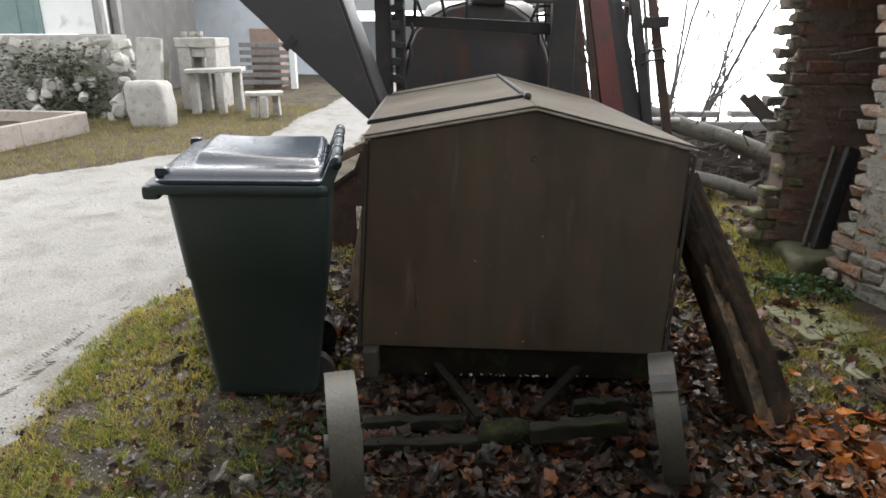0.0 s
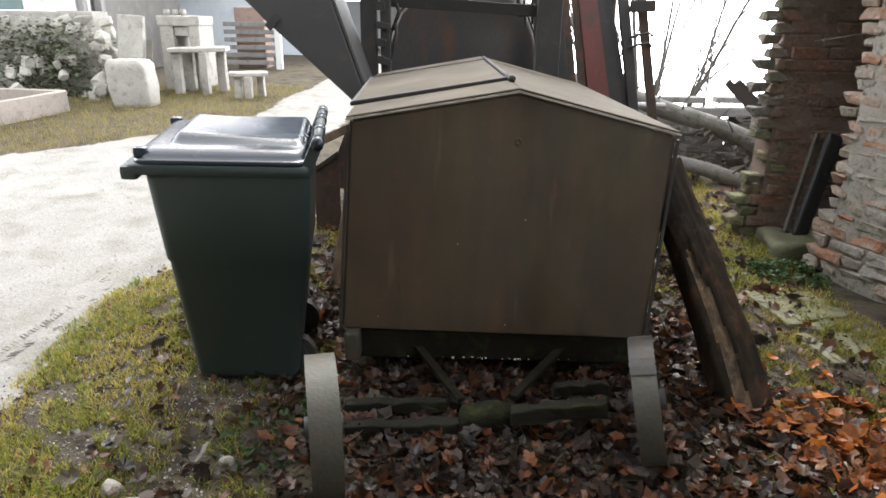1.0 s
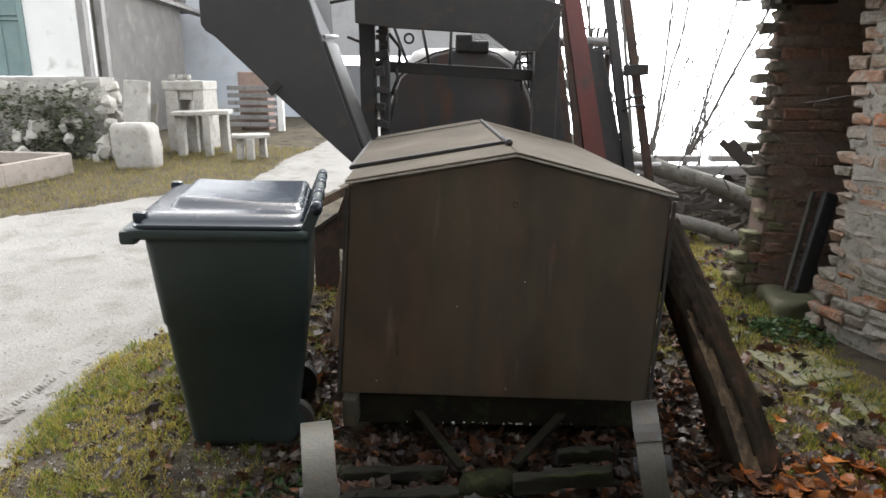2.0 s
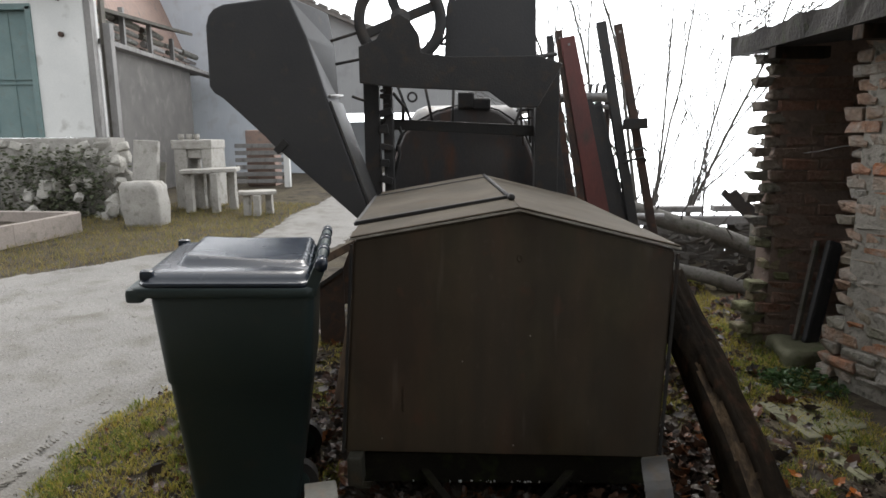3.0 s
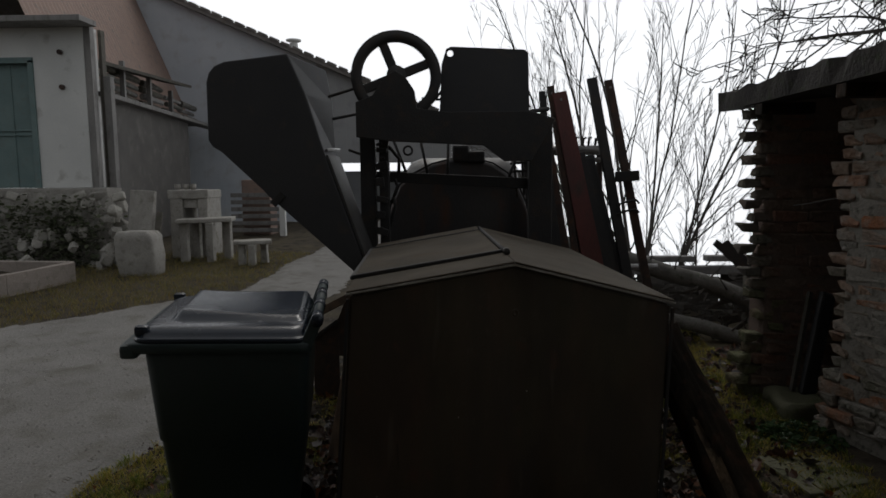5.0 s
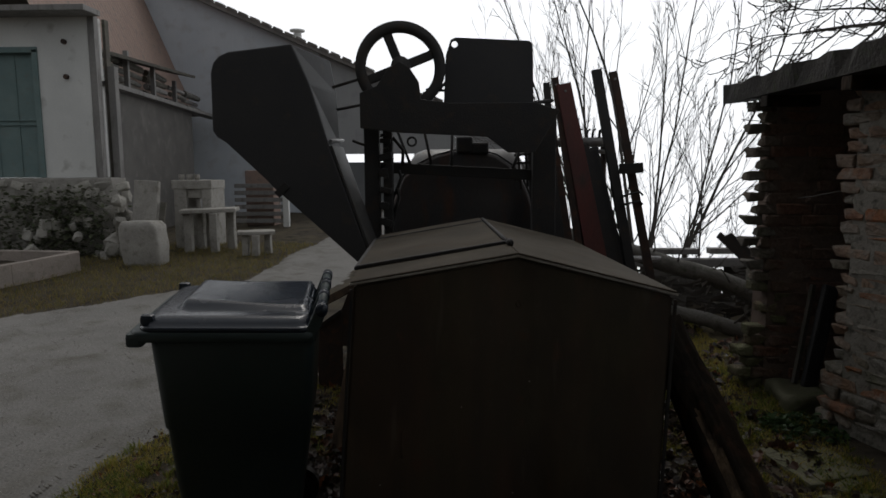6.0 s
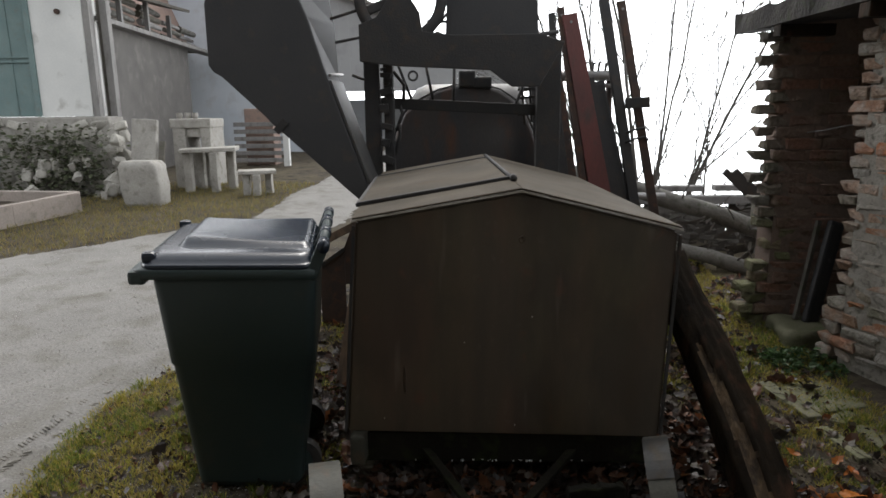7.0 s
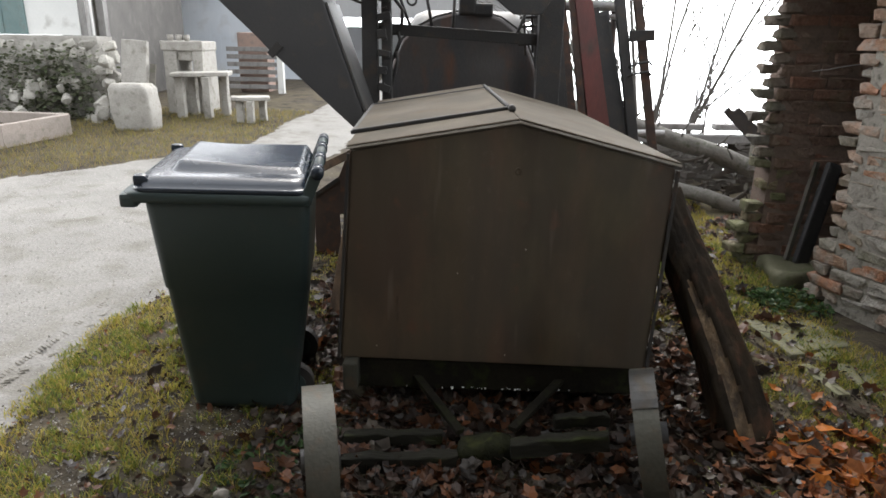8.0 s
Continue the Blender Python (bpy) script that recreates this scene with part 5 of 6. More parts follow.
rubble = part("base_wall", bm, M_CONCRETE, house, "rubble stone base wall")
stone_meshes = []
for s in range(10):
    rnd = random.Random(100 + s)
    b = B()
    bmesh.ops.create_icosphere(b, subdivisions=2, radius=0.5)
    for v in b.verts:
        k = 1 + 0.35 * noise.noise(v.co * 3 + Vector((s * 7, 0, 0)))
        v.co = Vector((max(-0.40, min(0.38, v.co.x * 1.25 * k)), max(-0.30, v.co.y * 0.8 * k), max(-0.33, min(0.33, v.co.z * 1.1 * k)))) + 0.05 * Vector((noise.noise(v.co * 6), noise.noise(v.co * 6 + Vector((4, s, 0))), noise.noise(v.co * 6 + Vector((0, s, 9)))))
    me = bpy.data.meshes.new("stone")
    b.to_mesh(me)
    b.free()
    me.materials.append(M_STONE)
    stone_meshes.append(me)
rnd = random.Random(31)
z = 0.22
while z < 1.45:
    x = -9.2
    h = rnd.uniform(0.13, 0.22)
    while x < -5.75:
        w = rnd.choice((rnd.uniform(0.10, 0.2), rnd.uniform(0.16, 0.42)))
        ob = new("stone", rnd.choice(stone_meshes))
        ob.parent = rubble
        ob.location = Vector((x + w / 2, HY - 0.07 + rnd.uniform(-0.04, 0.04), z + h / 2 + rnd.uniform(-0.04, 0.04))) - origin(house)
        ob.scale = (w * 1.02, rnd.uniform(0.12, 0.22), h * 1.5)
        ob.rotation_euler = (rnd.uniform(-0.35, 0.35), rnd.uniform(-0.5, 0.5), rnd.uniform(-0.4, 0.4))
        x += w
    z += h * 0.95
# a tumbled heap at its corner
for k in range(34):
    ob = new("stone", rnd.choice(stone_meshes))
    ob.parent = rubble
    x, t = rnd.uniform(-7.4, -5.5), rnd.random()
    ob.location = Vector((x, HY - 0.22 - 0.45 * (1 - t) * rnd.random(), 0.24 + 1.1 * t * min(1, (x + 7.9) / 1.2))) - origin(house)
    k2 = rnd.uniform(0.14, 0.3)
    ob.scale = (k2, k2, k2)
    ob.rotation_euler = (rnd.uniform(0, 3), rnd.uniform(0, 3), rnd.uniform(0, 3))

# planter kerb in front of the house
planter = thing("planter_bed", (-6.2, 8.2, 0.15), "low pinkish concrete planter bed full of soil", "planter")
kerb_line = [(-5.66, 9.1), (-5.98, 8.0), (-6.5, 6.2)]
bm = B()
for (x0, y0), (x1, y1) in zip(kerb_line, kerb_line[1:]):
    beam(bm, (x0, y0, land(x0, y0) + 0.14), (x1, y1, land(x1, y1) + 0.14), 0.13, 0.34, 0.012)
part("kerb", rough(bm), M_PINK, planter)
bm = B()
beam(bm, (-5.66, 9.1, 0.33), (-8.5, 9.4, 0.33), 0.13, 0.34, 0.012)
part("kerb", rough(bm), M_PINK, planter)
bm = B()
q = [bm.verts.new(v) for v in ((-5.75, 9.1, 0.30), (-6.05, 8.0, 0.27), (-6.55, 6.2, 0.22), (-9.5, 6.2, 0.25), (-9.5, 9.3, 0.4))]
bm.faces.new(q)
bmesh.ops.triangulate(bm, faces=bm.faces[:])
bmesh.ops.subdivide_edges(bm, edges=bm.edges[:], cuts=6, use_grid_fill=True)
for v in bm.verts:
    v.co.z += 0.05 * noise.noise(v.co * 3)
part("soil", bm, M_EARTH, planter)

# stone tub and slab by the corner
tub = thing("stone_tub", (-4.9, 9.65, 0.19), "pale concrete tub standing on its end", "tub")
bm = B()
skin(bm, [loop(bm, -5.17, -4.58, 9.55, 9.95, 0.16, 0.06), loop(bm, -5.23, -4.56, 9.53, 9.97, 0.5, 0.06), loop(bm, -5.22, -4.60, 9.53, 9.97, 0.84, 0.06), loop(bm, -5.19, -4.66, 9.56, 9.94, 0.91, 0.06), loop(bm, -5.12, -4.74, 9.6, 9.9, 0.92, 0.05)])
part("shell", rough(bm), M_CONCRETE, tub, smooth=True)
bm = B()
beam(bm, (-5.08, 10.0, 0.19), (-5.02, 10.25, 1.56), 0.42, 0.10, 0.02, up=(0, -1, 0))
tagged(part("stone_slab", rough(bm, 0.02), M_CONCRETE), "pale stone slab leaning by the rubble wall", "slab")
bm = B()
beam(bm, (-4.78, 9.92, 0.19), (-4.74, 10.2, 1.20), 0.10, 0.05, 0.01, up=(0, -1, 0))
tagged(part("old_post", bm, M_WOOD), "dark old post leaning by the slab", "post")

# outdoor oven of masonry, table and bench
oven = thing("garden_oven", (-4.8, 11.7, 0.26), "masonry garden oven with a shelf of small pots", "oven")
for x0, x1, z0, z1, y0 in ((-5.15, -4.90, 0.2, 1.42, 11.5), (-4.62, -4.42, 0.2, 1.42, 11.5), (-5.18, -4.40, 1.38, 1.55, 11.48), (-4.9, -4.62, 0.2, 0.95, 11.55), (-4.9, -4.62, 1.2, 1.38, 11.55)):
    bm = B()
    block(bm, (x0, y0, z0), (x1, 12.2, z1), 0.025)
    part("masonry", rough(bm), M_CONCRETE, oven)
for x in (-5.02, -4.86, -4.72):
    pot = B()
    tube(pot, [(x, 11.6, 1.552), (x, 11.6, 1.60), (x, 11.6, 1.66)], [0.04, 0.06, 0.055], 10)
    tagged(part("flower_pot", pot, M_CONCRETE, None), "small pale pot on the garden oven", "pot", "pots on the oven")
table = thing("garden_table", (-4.3, 11.2, 0.25), "weathered garden table of concrete and stone", "table")
bm = B()
beam(bm, (-4.85, 11.15, 0.985), (-3.88, 11.35, 1.005), 0.6, 0.07, 0.015)
part("tabletop", rough(bm), M_CONCRETE, table)
for x, y in ((-4.2, 11.0), (-4.02, 11.4), (-4.7, 11.05), (-4.6, 11.4)):
    bm = B()
    block(bm, (x - 0.07, y - 0.07, 0.22), (x + 0.07, y + 0.07, 0.955), 0.02)
    part("leg", rough(bm), M_CONCRETE, table)
bench = thing("garden_bench", (-3.4, 10.7, 0.24), "small pale stone bench on the grass", "bench")
bm = B()
block(bm, (-3.66, 10.52, 0.60), (-3.02, 10.92, 0.665), 0.015, (0, 0, 18))
part("seat", rough(bm), M_CONCRETE, bench)
for x, y in ((-3.50, 10.62), (-3.30, 10.55), (-3.16, 10.82)):
    bm = B()
    block(bm, (x - 0.06, y - 0.06, 0.2), (x + 0.06, y + 0.06, 0.598), 0.015)
    part("leg", rough(bm), M_CONCRETE, bench)
gate = thing("slatted_gate", (-4.4, 15.0, 0.37), "grey slatted gate with a white post", "gate")
bm = B()
block(bm, (-4.02, 14.95, 0.3), (-3.88, 15.09, 1.50), 0.01)
part("post", bm, M_PLASTER, gate, "white painted post")
for k in range(6):
    bm = B()
    block(bm, (-5.2, 14.98, 0.45 + k * 0.17), (-4.03, 15.02, 0.55 + k * 0.17), 0.006)
    part("slat", bm, M_GREYWOOD, gate)
bm = B()
block(bm, (-5.0, 15.2, 0.35), (-4.3, 15.8, 1.72), 0.03)
tagged(part("red_crate", bm, M_REDROOF), "red crate stack behind the gate, paled for fog", "crate")

# ---- open barn behind ----
barn = thing("open_barn", (-4.0, 20.5, 0.36), "open barn, its greys paled to suggest fog", "barn")
def verge(x):
    return 6.48 - 0.437 * (x + 6.84)
x = -11.0
while x < 2.2:
    bm = B()
    low = 0.3 if x < -4.2 else 2.2
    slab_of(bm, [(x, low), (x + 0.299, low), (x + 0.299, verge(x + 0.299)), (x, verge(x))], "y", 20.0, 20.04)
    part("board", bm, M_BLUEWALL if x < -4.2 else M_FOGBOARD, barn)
    x += 0.30
bm = B()
slab_of(bm, [(-11.6, verge(-11.6)), (2.8, verge(2.8)), (2.8, verge(2.8) + 0.14), (-11.6, verge(-11.6) + 0.14)], "y", 19.7, 29.0)
part("roof", bm, M_ROOFTILE, barn)
for k in range(40):
    x = -11.4 + k * 0.35
    bm = B()
    block(bm, (x, 19.66, verge(x) + 0.06), (x + 0.28, 19.9, verge(x) + 0.15), 0.02, (0, 23.6, 0))
    part("tile", bm, M_ROOFTILE, barn)
for x in (-3.9, -1.2, 1.6):
    bm = B()
    block(bm, (x, 20.05, 0.2), (x + 0.18, 20.23, 2.3), 0.01)
    part("post", bm, M_GREYWOOD, barn)
bm = B()
tube(bm, [(-4.92, 20.6, 5.3), (-4.92, 20.6, 6.02)], 0.13, 12)
pipe = part("chimney", bm, M_PLASTER, barn, "pale chimney pipe")
bm = B()
tube(bm, [(-4.92, 20.6, 6.08), (-4.92, 20.6, 6.13)], 0.24, 12)
part("cowl", bm, M_PLASTER, pipe)


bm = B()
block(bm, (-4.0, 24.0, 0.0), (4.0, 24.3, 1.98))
tagged(part("garden_wall", bm, M_FOGBOARD), "garden wall seen through the open barn, paled for fog", "wall", "", "structure")


# ---- what lies on the ground ----
def scatter(name, count, place, make, mat, label, category, seed):
    rnd = random.Random(seed)
    verts, faces = [], []
    n = 0
    while n < count:
        got = place(rnd)
        if got is None:
            continue
        n += 1
        v, f = make(rnd, *got)
        base = len(verts)
        verts.extend(v)
        faces.extend([tuple(base + i for i in q) for q in f])
    return mesh_of(name, verts, faces, mat, label, category, "stuff")


LOBES = [(0, -0.5, 0), (0.22, -0.36, 1), (0.42, -0.26, 0), (0.36, -0.04, 1), (0.48, 0.18, 0), (0.27, 0.28, 1), (0.0, 0.60, 0), (-0.27, 0.28, 1), (-0.48, 0.18, 0), (-0.36, -0.04, 1), (-0.42, -0.26, 0), (-0.22, -0.36, 1)]


def leaf(rnd, x, y, z, size):
    curl, twist = rnd.uniform(0.1, 1.5), rnd.uniform(-0.9, 0.9)
    m = Matrix.Translation((x, y, z)) @ Euler((rnd.gauss(0, 0.55), rnd.gauss(0, 0.55), rnd.uniform(0, 6.3))).to_matrix().to_4x4()
    v = [m @ Vector((0, 0, 0))]
    thin = rnd.uniform(0.55, 1.0)
    for a, b, _ in LOBES:
        a, b = a * size * thin + rnd.gauss(0, 0.03) * size, b * size + rnd.gauss(0, 0.03) * size
        v.append(m @ Vector((a, b, (curl * a * a + twist * a * b + 0.4 * curl * b * b) / size)))
    return [tuple(p) for p in v], [(0, 1 + k, 1 + (k + 1) % 12) for k in range(12)]


def litter_at(rnd):
    x, y = rnd.uniform(-1.3, 2.5), rnd.uniform(0.15, 5.6)
    d = 0.0
    if -0.35 < x < 1.9 and y < 2.6:
        d = 1.0 if x > -0.1 else 0.45
    if x >= 1.9 - 0.15 * (y - 1.0):
        d = 0.42 if y < 1.9 and x < 2.2 else 0.10
    if x <= -0.35:
        d = 0.07 if x < -0.6 or y < 1.6 else 0.3
    if 2.6 <= y and -0.5 < x < 1.9:
        d = 0.5 if x > 1.2 or x < -0.1 else 0.0
    if rnd.random() > d * (0.55 + 0.9 * max(0, 0.5 + noise.noise((x * 2.2, y * 2.2, 4)))):
        return None
    return x, y, land(x, y) + rnd.uniform(0.008, 0.05), rnd.choice((0.04, 0.05, 0.06, 0.075, 0.095))


scatter("fallen_leaves", 9000, litter_at, leaf, M_LEAF, "wet brown and orange fallen leaves round the trailer", "leaves", 1)


def far_leaf_at(rnd):
    x, y = rnd.uniform(1.6, 3.6), rnd.uniform(4.3, 6.6)
    if noise.noise((x * 1.6, y * 1.6, 8)) < 0.02:
        return None
    return x, y, land(x, y) + rnd.uniform(0.008, 0.04), rnd.choice((0.07, 0.09))


scatter("leaf_drift", 420, far_leaf_at, leaf, M_LEAF, "orange leaf drift in the grass behind the wall", "leaves", 2)


# Brighter leaves laid here in place of a pool of sun by the log.
def drift_at(rnd):
    x, y = rnd.gauss(1.98, 0.19), rnd.gauss(1.42, 0.30)
    if x < 1.55 + 0.1 * (1.8 - y) or y < 0.4:
        return None
    return x, y, land(x, y) + rnd.uniform(0.02, 0.06), rnd.choice((0.05, 0.065, 0.08, 0.10))


scatter("leaf_heap", 300, drift_at, leaf, M_SUNLEAF, "orange fallen leaves beside the log, brightened as if sunlit", "leaves", 22)


def scrap_at(rnd):
    x, y = rnd.uniform(-1.75, 2.6), rnd.uniform(0.2, 5.0)
    if -0.3 < x < 1.3 and y > 2.0 or road_inside(x, y) > 0.0 or ((x < -0.5 or x > 1.9) and rnd.random() < 0.6):
        return None
    return x, y, land(x, y) + rnd.uniform(0.004, 0.03), rnd.uniform(0.015, 0.04)


scatter("leaf_scraps", 9000, scrap_at, leaf, M_LEAF, "small broken leaf scraps in the soil", "leaves", 23)


def blade(rnd, x, y, z, h):
    a, w = rnd.uniform(0, 6.3), rnd.uniform(0.0012, 0.0027) * (1.4 if h > 0.06 else 1)
    c, s = math.cos(a), math.sin(a)
    b = rnd.uniform(0.2, 1.1) * h
    t = rnd.uniform(0, 6.3)
    bx, by = b * math.cos(t), b * math.sin(t)
    return [(x - c * w, y - s * w, z), (x + c * w, y + s * w, z), (x + bx * 0.4 + c * w, y + by * 0.4 + s * w, z + h * 0.6), (x + bx * 0.4 - c * w, y + by * 0.4 - s * w, z + h * 0.6), (x + bx, y + by, z + h * 0.85)], [(0, 1, 2, 3), (3, 2, 4)]


def grass_at(rnd):
    if rnd.random() < 0.5:
        x, y = rnd.uniform(-1.95, -0.25), rnd.uniform(0.2, 4.6)
        if road_inside(x, y) > 0.06:
            return None
        d = 1.15 if x < -0.95 else 0.6
    else:
        x, y = rnd.uniform(1.3, 2.8), rnd.uniform(0.6, 6.6)
        d = 1.15 if x > 1.9 or y > 3 else 0.15
    if noise.noise((x * 2.6, y * 2.6, 15)) + 0.8 * noise.noise((x * 9, y * 9, 3)) < 0.30 - 0.45 * d or rnd.random() > d:
        return None
    return x, y, land(x, y) - 0.004, rnd.uniform(0.015, 0.05) + 0.04 * max(0, noise.noise((x * 6, y * 6, 9)))


scatter("grass", 64000, grass_at, blade, M_GRASS, "short yellow winter grass", "grass", 3)


def green_at(rnd):
    got = grass_at(rnd)
    if got is None or noise.noise((got[0] * 2.1, got[1] * 2.1, 40)) < (0.0 if got[1] > 1.6 else -0.22):
        return None
    return got[0], got[1], got[2], got[3] * 1.35


scatter("green_grass", 20000, green_at, blade, M_GREENGRASS, "fresh green grass tufts among the yellow", "grass", 33)


def far_grass_at(rnd):
    x, y = rnd.uniform(-6.3, -2.4), rnd.uniform(5.2, 12.0)
    if road_inside(x, y) > 0.0:
        return None
    return x, y, land(x, y) - 0.004, rnd.uniform(0.03, 0.09)


scatter("yard_grass", 14000, far_grass_at, blade, M_DEADGRASS, "worn yellowish grass in the yard", "grass", 5)


def pebble(rnd, x, y, z, r):
    m = Matrix.Translation((x, y, z)) @ Euler([rnd.uniform(0, 6) for _ in range(3)]).to_matrix().to_4x4()
    k = [r * rnd.uniform(0.6, 1.2) for _ in range(6)]
    v = [(k[0], 0, 0), (-k[1], 0, 0), (0, k[2], 0), (0, -k[3], 0), (0, 0, k[4] * 0.7), (0, 0, -k[5] * 0.7)]
    return [tuple(m @ Vector(p)) for p in v], [(0, 2, 4), (2, 1, 4), (1, 3, 4), (3, 0, 4), (2, 0, 5), (1, 2, 5), (3, 1, 5), (0, 3, 5)]


def pebble_at(rnd):
    x, y = rnd.uniform(-4.6, -0.9), rnd.uniform(0.8, 7.0)
    d = road_inside(x, y)
    if d < -0.5 or (d < 0 and rnd.random() > 0.3):
        return None
    return x, y, (road_height(x, y) if d > 0.02 else land(x, y)) + 0.001, rnd.choice((0.003, 0.004, 0.005, 0.007)) * (1.4 if rnd.random() < 0.05 else 1)


def grit_at(rnd):
    x, y = rnd.uniform(-1.9, -0.55), rnd.uniform(0.4, 2.2)
    if noise.noise((x * 2.6, y * 2.6, 15)) + 0.8 * noise.noise((x * 9, y * 9, 3)) > 0.0 and rnd.random() < 0.85:
        return None
    return x, y, land(x, y) + 0.002, rnd.choice((0.002, 0.003, 0.004, 0.005, 0.008))


scatter("grit", 2600, grit_at, pebble, M_PEBBLE, "grey grit showing between the grass", "grit", 31)
scatter("pebbles", 9000, pebble_at, pebble, M_PEBBLE, "small loose stones on the gravel", "stones", 7)


def crumb_at(rnd):
    x, y = rnd.uniform(-1.8, 2.7), rnd.uniform(0.2, 5.5)
    if -0.3 < x < 1.3 and y > 2.0:
        return None
    d = road_inside(x, y)
    if d > 0.25 or (d > -0.05 and rnd.random() < 0.5):
        return None
    return x, y, land(x, y) + (0.02 if d > 0 else 0.003), rnd.choice((0.003, 0.004, 0.005, 0.007, 0.010 if x > -0.5 else 0.004))


scatter("soil_crumbs", 20000, crumb_at, pebble, M_CRUMB, "damp soil crumbs and grit", "soil", 24)


def cleat(rnd, x, y, z, s):
    a = 0.5 * s + rnd.gauss(0, 0.05)
    c, n = math.cos(a), math.sin(a)
    l, w, h = 0.024, 0.006, 0.0022
    v = []
    for sx, sy, up in ((-1, -1, 0), (1, -1, 0), (1, 1, 0), (-1, 1, 0), (-0.8, -0.5, 1), (0.8, -0.5, 1), (0.8, 0.5, 1), (-0.8, 0.5, 1)):
        p, q = sx * l, sy * w
        v.append((x + p * c - q * n, y + p * n + q * c, z + up * h * rnd.uniform(0.5, 1) - (0 if up else 0.004)))
    return v, [(4, 5, 6, 7), (0, 1, 5, 4), (1, 2, 6, 5), (2, 3, 7, 6), (3, 0, 4, 7)]


track = iter([(k, s) for k in range(56) for s in (-1, 1)])


def track_at(rnd):
    k, s = next(track)
    y = 1.6 + k * 0.027
    x = -1.93 - 0.02 * math.sin(y * 1.5) + 0.034 * s
    return x, y, road_height(x, y) - 0.001, s


scatter("tyre_track", 112, track_at, cleat, M_MUD, "tyre tread pressed into the mud of the drive", "tyre track", 25)


def twig_piece(rnd, x, y, z, h):
    a, l = rnd.uniform(0, 6.3), rnd.uniform(0.06, 0.28)
    c, s, w = math.cos(a), math.sin(a), rnd.uniform(0.0008, 0.0022)
    p = [(x + c * l * t, y + s * l * t, z + 0.03 * math.sin(3 * t) + rnd.uniform(0, 0.02)) for t in (-0.5, 0.0, 0.5)]
    v = []
    for q in p:
        v += [(q[0] - s * w, q[1] + c * w, q[2]), (q[0] + s * w, q[1] - c * w, q[2]), (q[0], q[1], q[2] + 2 * w)]
    f = []
    for k in (0, 3):
        for i in range(3):
            j = (i + 1) % 3
            f.append((k + i, k + j, k + 3 + j, k + 3 + i))
    return v, f


def twig_at(rnd):
    x, y = rnd.uniform(-1.2, 2.7), rnd.uniform(0.3, 6.0)
    if x < -0.3 and rnd.random() > 0.3 or (-0.3 < x < 1.4 and y > 2):
        return None
    return x, y, land(x, y) + 0.008, 0


scatter("fallen_twigs", 800, twig_at, twig_piece, M_FALLEN, "dry fallen twigs", "twigs", 9)


def brush_at(rnd):
    x, y = rnd.uniform(1.9, 4.4), rnd.uniform(5.9, 7.0)
    return x, y, land(x, y) + rnd.uniform(0.0, 0.45), 0


def brush(rnd, x, y, z, h):
    v, f = twig_piece(rnd, x, y, z, h)
    k = rnd.uniform(1.2, 2.4)
    return [(x + (p[0] - x) * k, y + (p[1] - y) * k, z + (p[2] - z) + rnd.uniform(-0.02, 0.05) + 0.25 * (p[0] - x)) for p in v], f


scatter("brushwood", 380, brush_at, brush, M_TWIG, "tangled brushwood behind the fallen trunks", "brushwood", 10)


def ivy_leaf(rnd, x, y, z, size):
    m = Matrix.Translation((x, y, z)) @ Euler((rnd.uniform(-0.7, 0.7), rnd.uniform(-0.7, 0.7), rnd.uniform(0, 6.3))).to_matrix().to_4x4()
    v = [m @ Vector(p) * 1 for p in ((0, 0, 0), (size * 0.5, size * 0.3, 0.004), (size * 0.3, size, 0), (0, size * 1.2, -0.01), (-size * 0.3, size, 0), (-size * 0.5, size * 0.3, 0.004))]
    return [tuple(p) for p in v], [(0, 1, 2, 3), (0, 3, 4, 5)]


def ivy_spots(centres):
    def at(rnd):
        cx, cy, r, h = rnd.choice(centres)
        a, t = rnd.uniform(0, 6.3), math.sqrt(rnd.random()) * r
        x, y = cx + t * math.cos(a), cy + t * math.sin(a)
        return x, y, land(x, y) + 0.01 + h * rnd.random() * (1 - t / r), rnd.uniform(0.018, 0.045)
    return at


scatter("ivy", 420, ivy_spots([(2.62, 3.42, 0.24, 0.16), (2.5, 3.5, 0.15, 0.10)]), ivy_leaf, M_IVY, "small green ivy at the foot of the wall", "ivy", 12)
scatter("weeds", 260, ivy_spots([(-0.42, 1.45, 0.22, 0.06), (-0.3, 1.7, 0.15, 0.05), (0.12, 0.95, 0.10, 0.04)]), ivy_leaf, M_IVY, "small green weeds beside the trailer wheel", "weeds", 13)
scatter("wall_creeper", 1700, lambda rnd: (rnd.choice((rnd.uniform(-9.0, -6.9), rnd.gauss(-6.5, 0.35))), HY - 0.24 - 0.2 * rnd.random(), rnd.uniform(0.25, 1.35) + 0.1 * rnd.gauss(0, 1), rnd.uniform(0.04, 0.08)), ivy_leaf, M_CREEPER, "dull green creeper over the rubble wall", "creeper", 14)

for x, y, r in ((-0.92, 1.12, 0.045), (-0.80, 1.03, 0.038), (-1.28, 1.0, 0.035), (-0.55, 1.3, 0.03)):
    bm = B()
    bmesh.ops.create_icosphere(bm, subdivisions=2, radius=r, matrix=Matrix.Translation((x, y, land(x, y) + r * 0.3)))
    for v in bm.verts:
        v.co += Vector((noise.noise(v.co * 14), noise.noise(v.co * 14 + Vector((3, 0, 0))), -0.6 * abs(noise.noise(v.co * 9)))) * r * 0.5
    tagged(part("field_stone", bm, M_MORTAR, None, smooth=True), "pale half-buried stone in the grass", "stone", "stones in the grass")

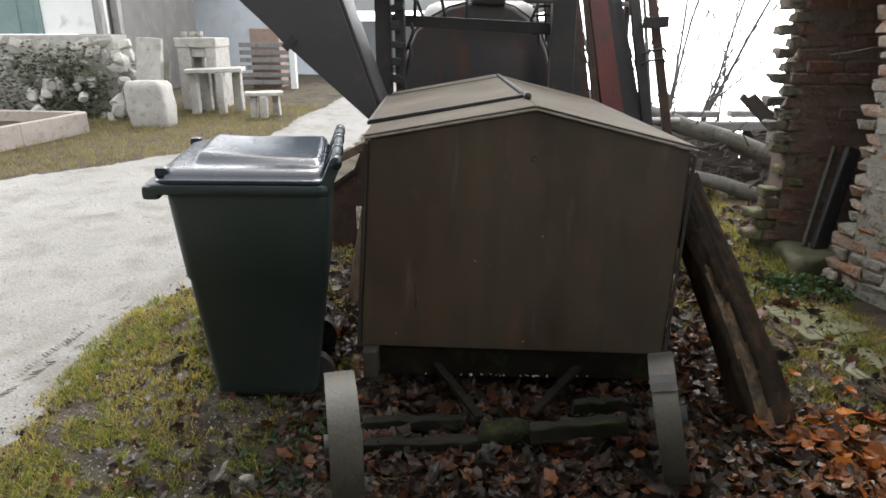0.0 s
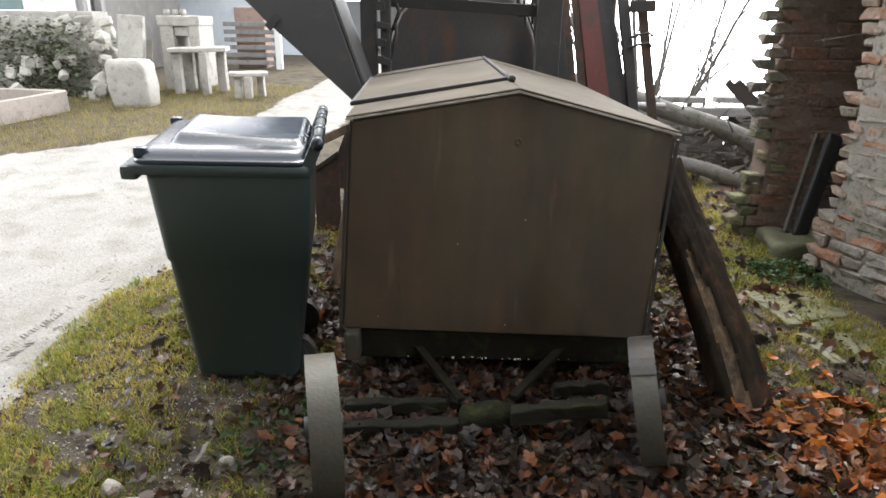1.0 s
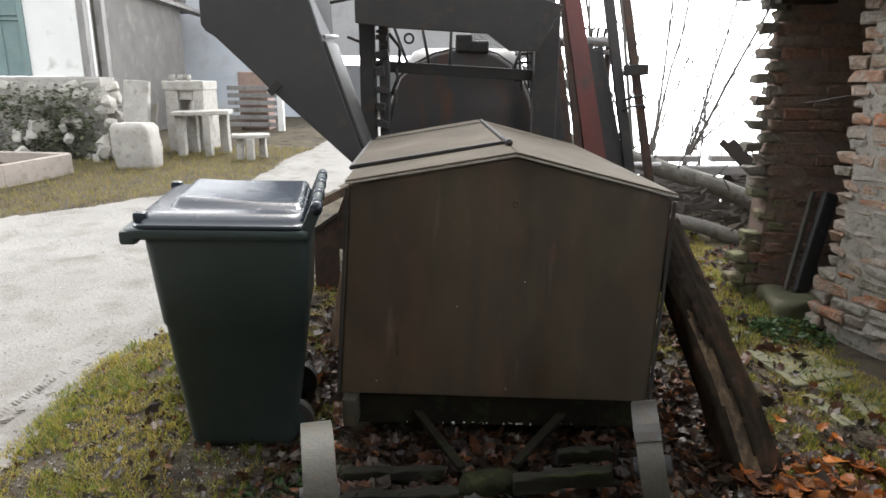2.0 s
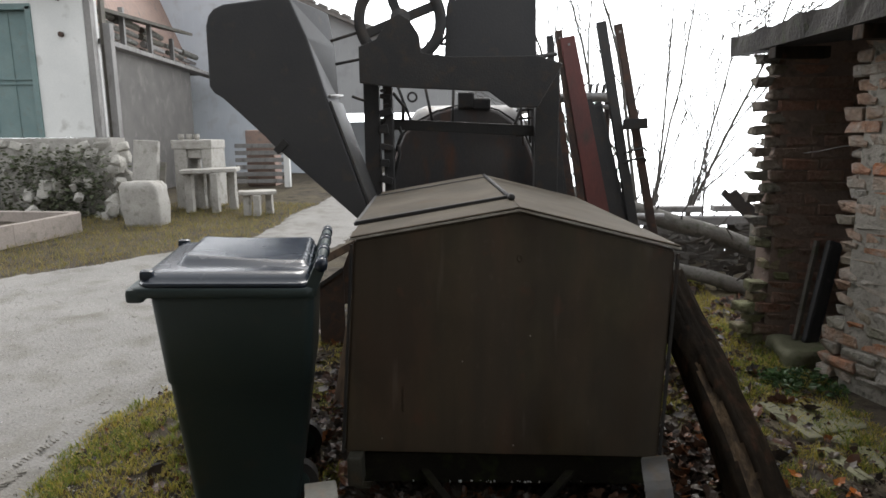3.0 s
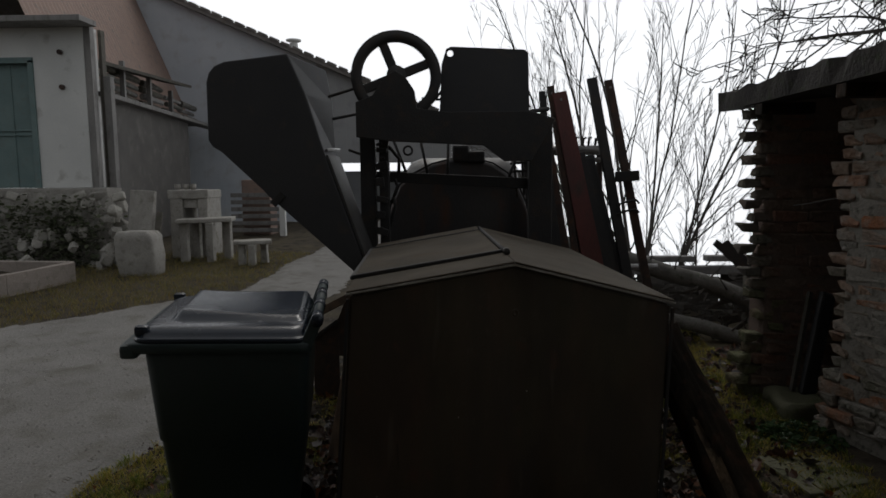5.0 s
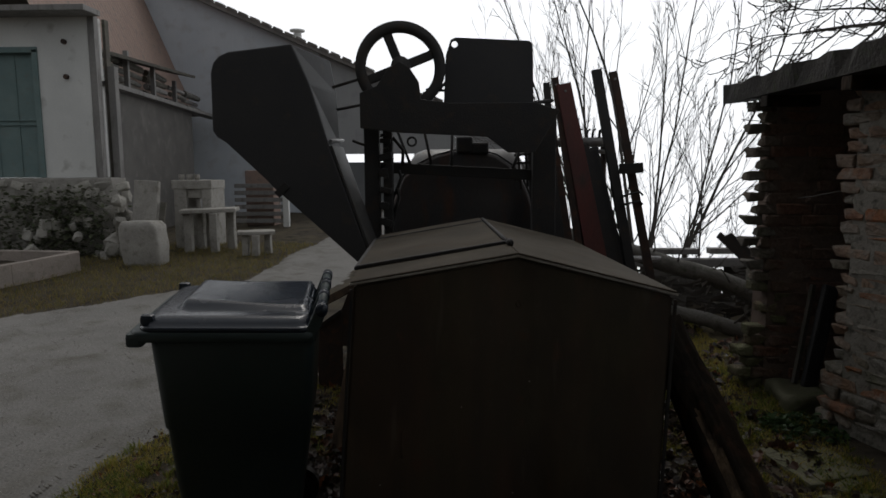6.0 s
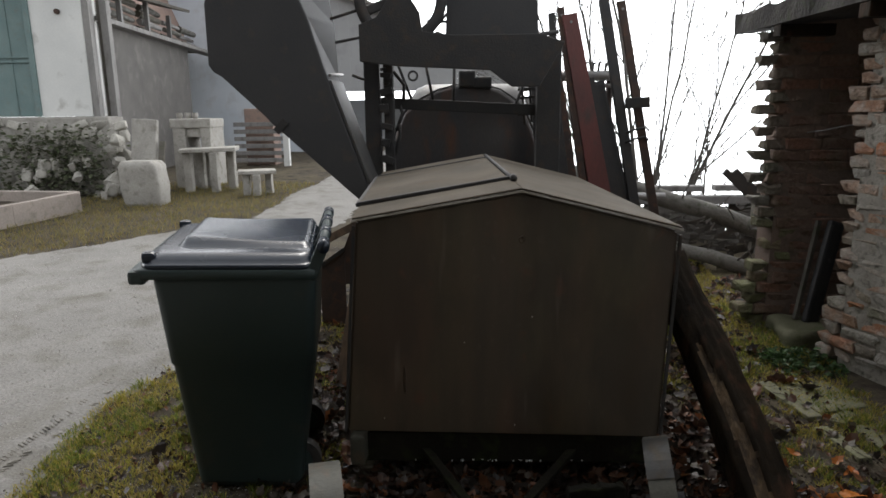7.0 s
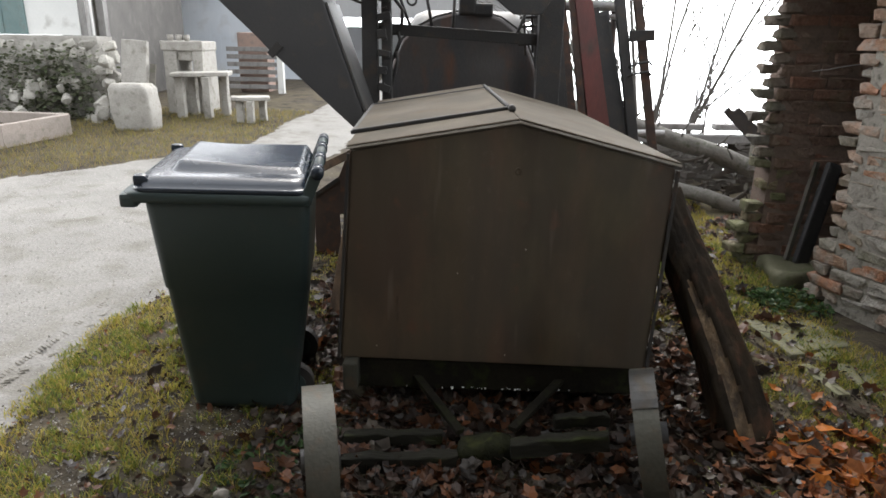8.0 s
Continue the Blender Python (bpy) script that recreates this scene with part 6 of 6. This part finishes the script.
# ---- bricks of the shed ----
near_bricks = [brick_mesh("brick", (0.13, 0.245 + 0.006 * (k % 4), 0.071 + 0.003 * (k % 4)), M_BRICK, k) for k in range(12)]
near_heads = [brick_mesh("brick", (0.13, 0.115 + 0.006 * (k % 3), 0.071 + 0.003 * (k % 4)), M_BRICK, 20 + k) for k in range(8)]
rnd = random.Random(77)
for c in range(27):
    z = 0.05 + COURSE * c
    y = 3.50 + rnd.uniform(-0.05, 0.04) + (0.05 if z < 0.35 else 0)
    head = c % 2 == 0
    first = True
    while y > 1.75:
        w = 0.125 if (head and first) or rnd.random() < 0.36 else 0.262
        ob = new("brick", rnd.choice(near_heads if w < 0.2 else near_bricks))
        ob.parent = wall_near
        out = rnd.uniform(-0.012, 0.010) - (0.02 if z < 0.3 else 0)
        ob.location = (2.862 + out, y - w / 2, z + 0.036)
        ob.rotation_euler = (rnd.gauss(0, 0.018), rnd.gauss(0, 0.02), rnd.gauss(0, 0.025))
        y -= w + rnd.uniform(0.010, 0.018)
        first = False
back_bricks = [brick_mesh("brick", (0.268, 0.13, 0.082), M_REDBRICK, 40 + k) for k in range(6)]
back_heads = [brick_mesh("brick", (0.135, 0.13, 0.072), M_GREYBRICK, 60 + k) for k in range(5)]
moss_heads = [brick_mesh("brick", (0.135, 0.13, 0.076), M_MOSSBRICK, 80 + k) for k in range(4)]
for c in range(26):
    z = 0.03 + COURSE * c
    tooth = 0.09 if c % 2 else 0.0
    x = 2.60 - tooth + rnd.uniform(-0.015, 0.02) + (0.14 if 0.52 < z < 0.72 else 0.05 if 0.4 < z < 0.8 else -0.03 if z < 0.3 else 0)
    first = True
    while x < 3.55:
        w = 0.135 if first else 0.262
        ob = new("brick", rnd.choice((moss_heads if z < 0.8 else back_heads) if first else back_bricks))
        ob.parent = wall_back
        ob.location = (x + w / 2, 4.264 + rnd.uniform(-0.006, 0.006), z + 0.036)
        ob.rotation_euler = (rnd.gauss(0, 0.012), rnd.gauss(0, 0.012), rnd.gauss(0, 0.03))
        x += w + 0.013
        first = False
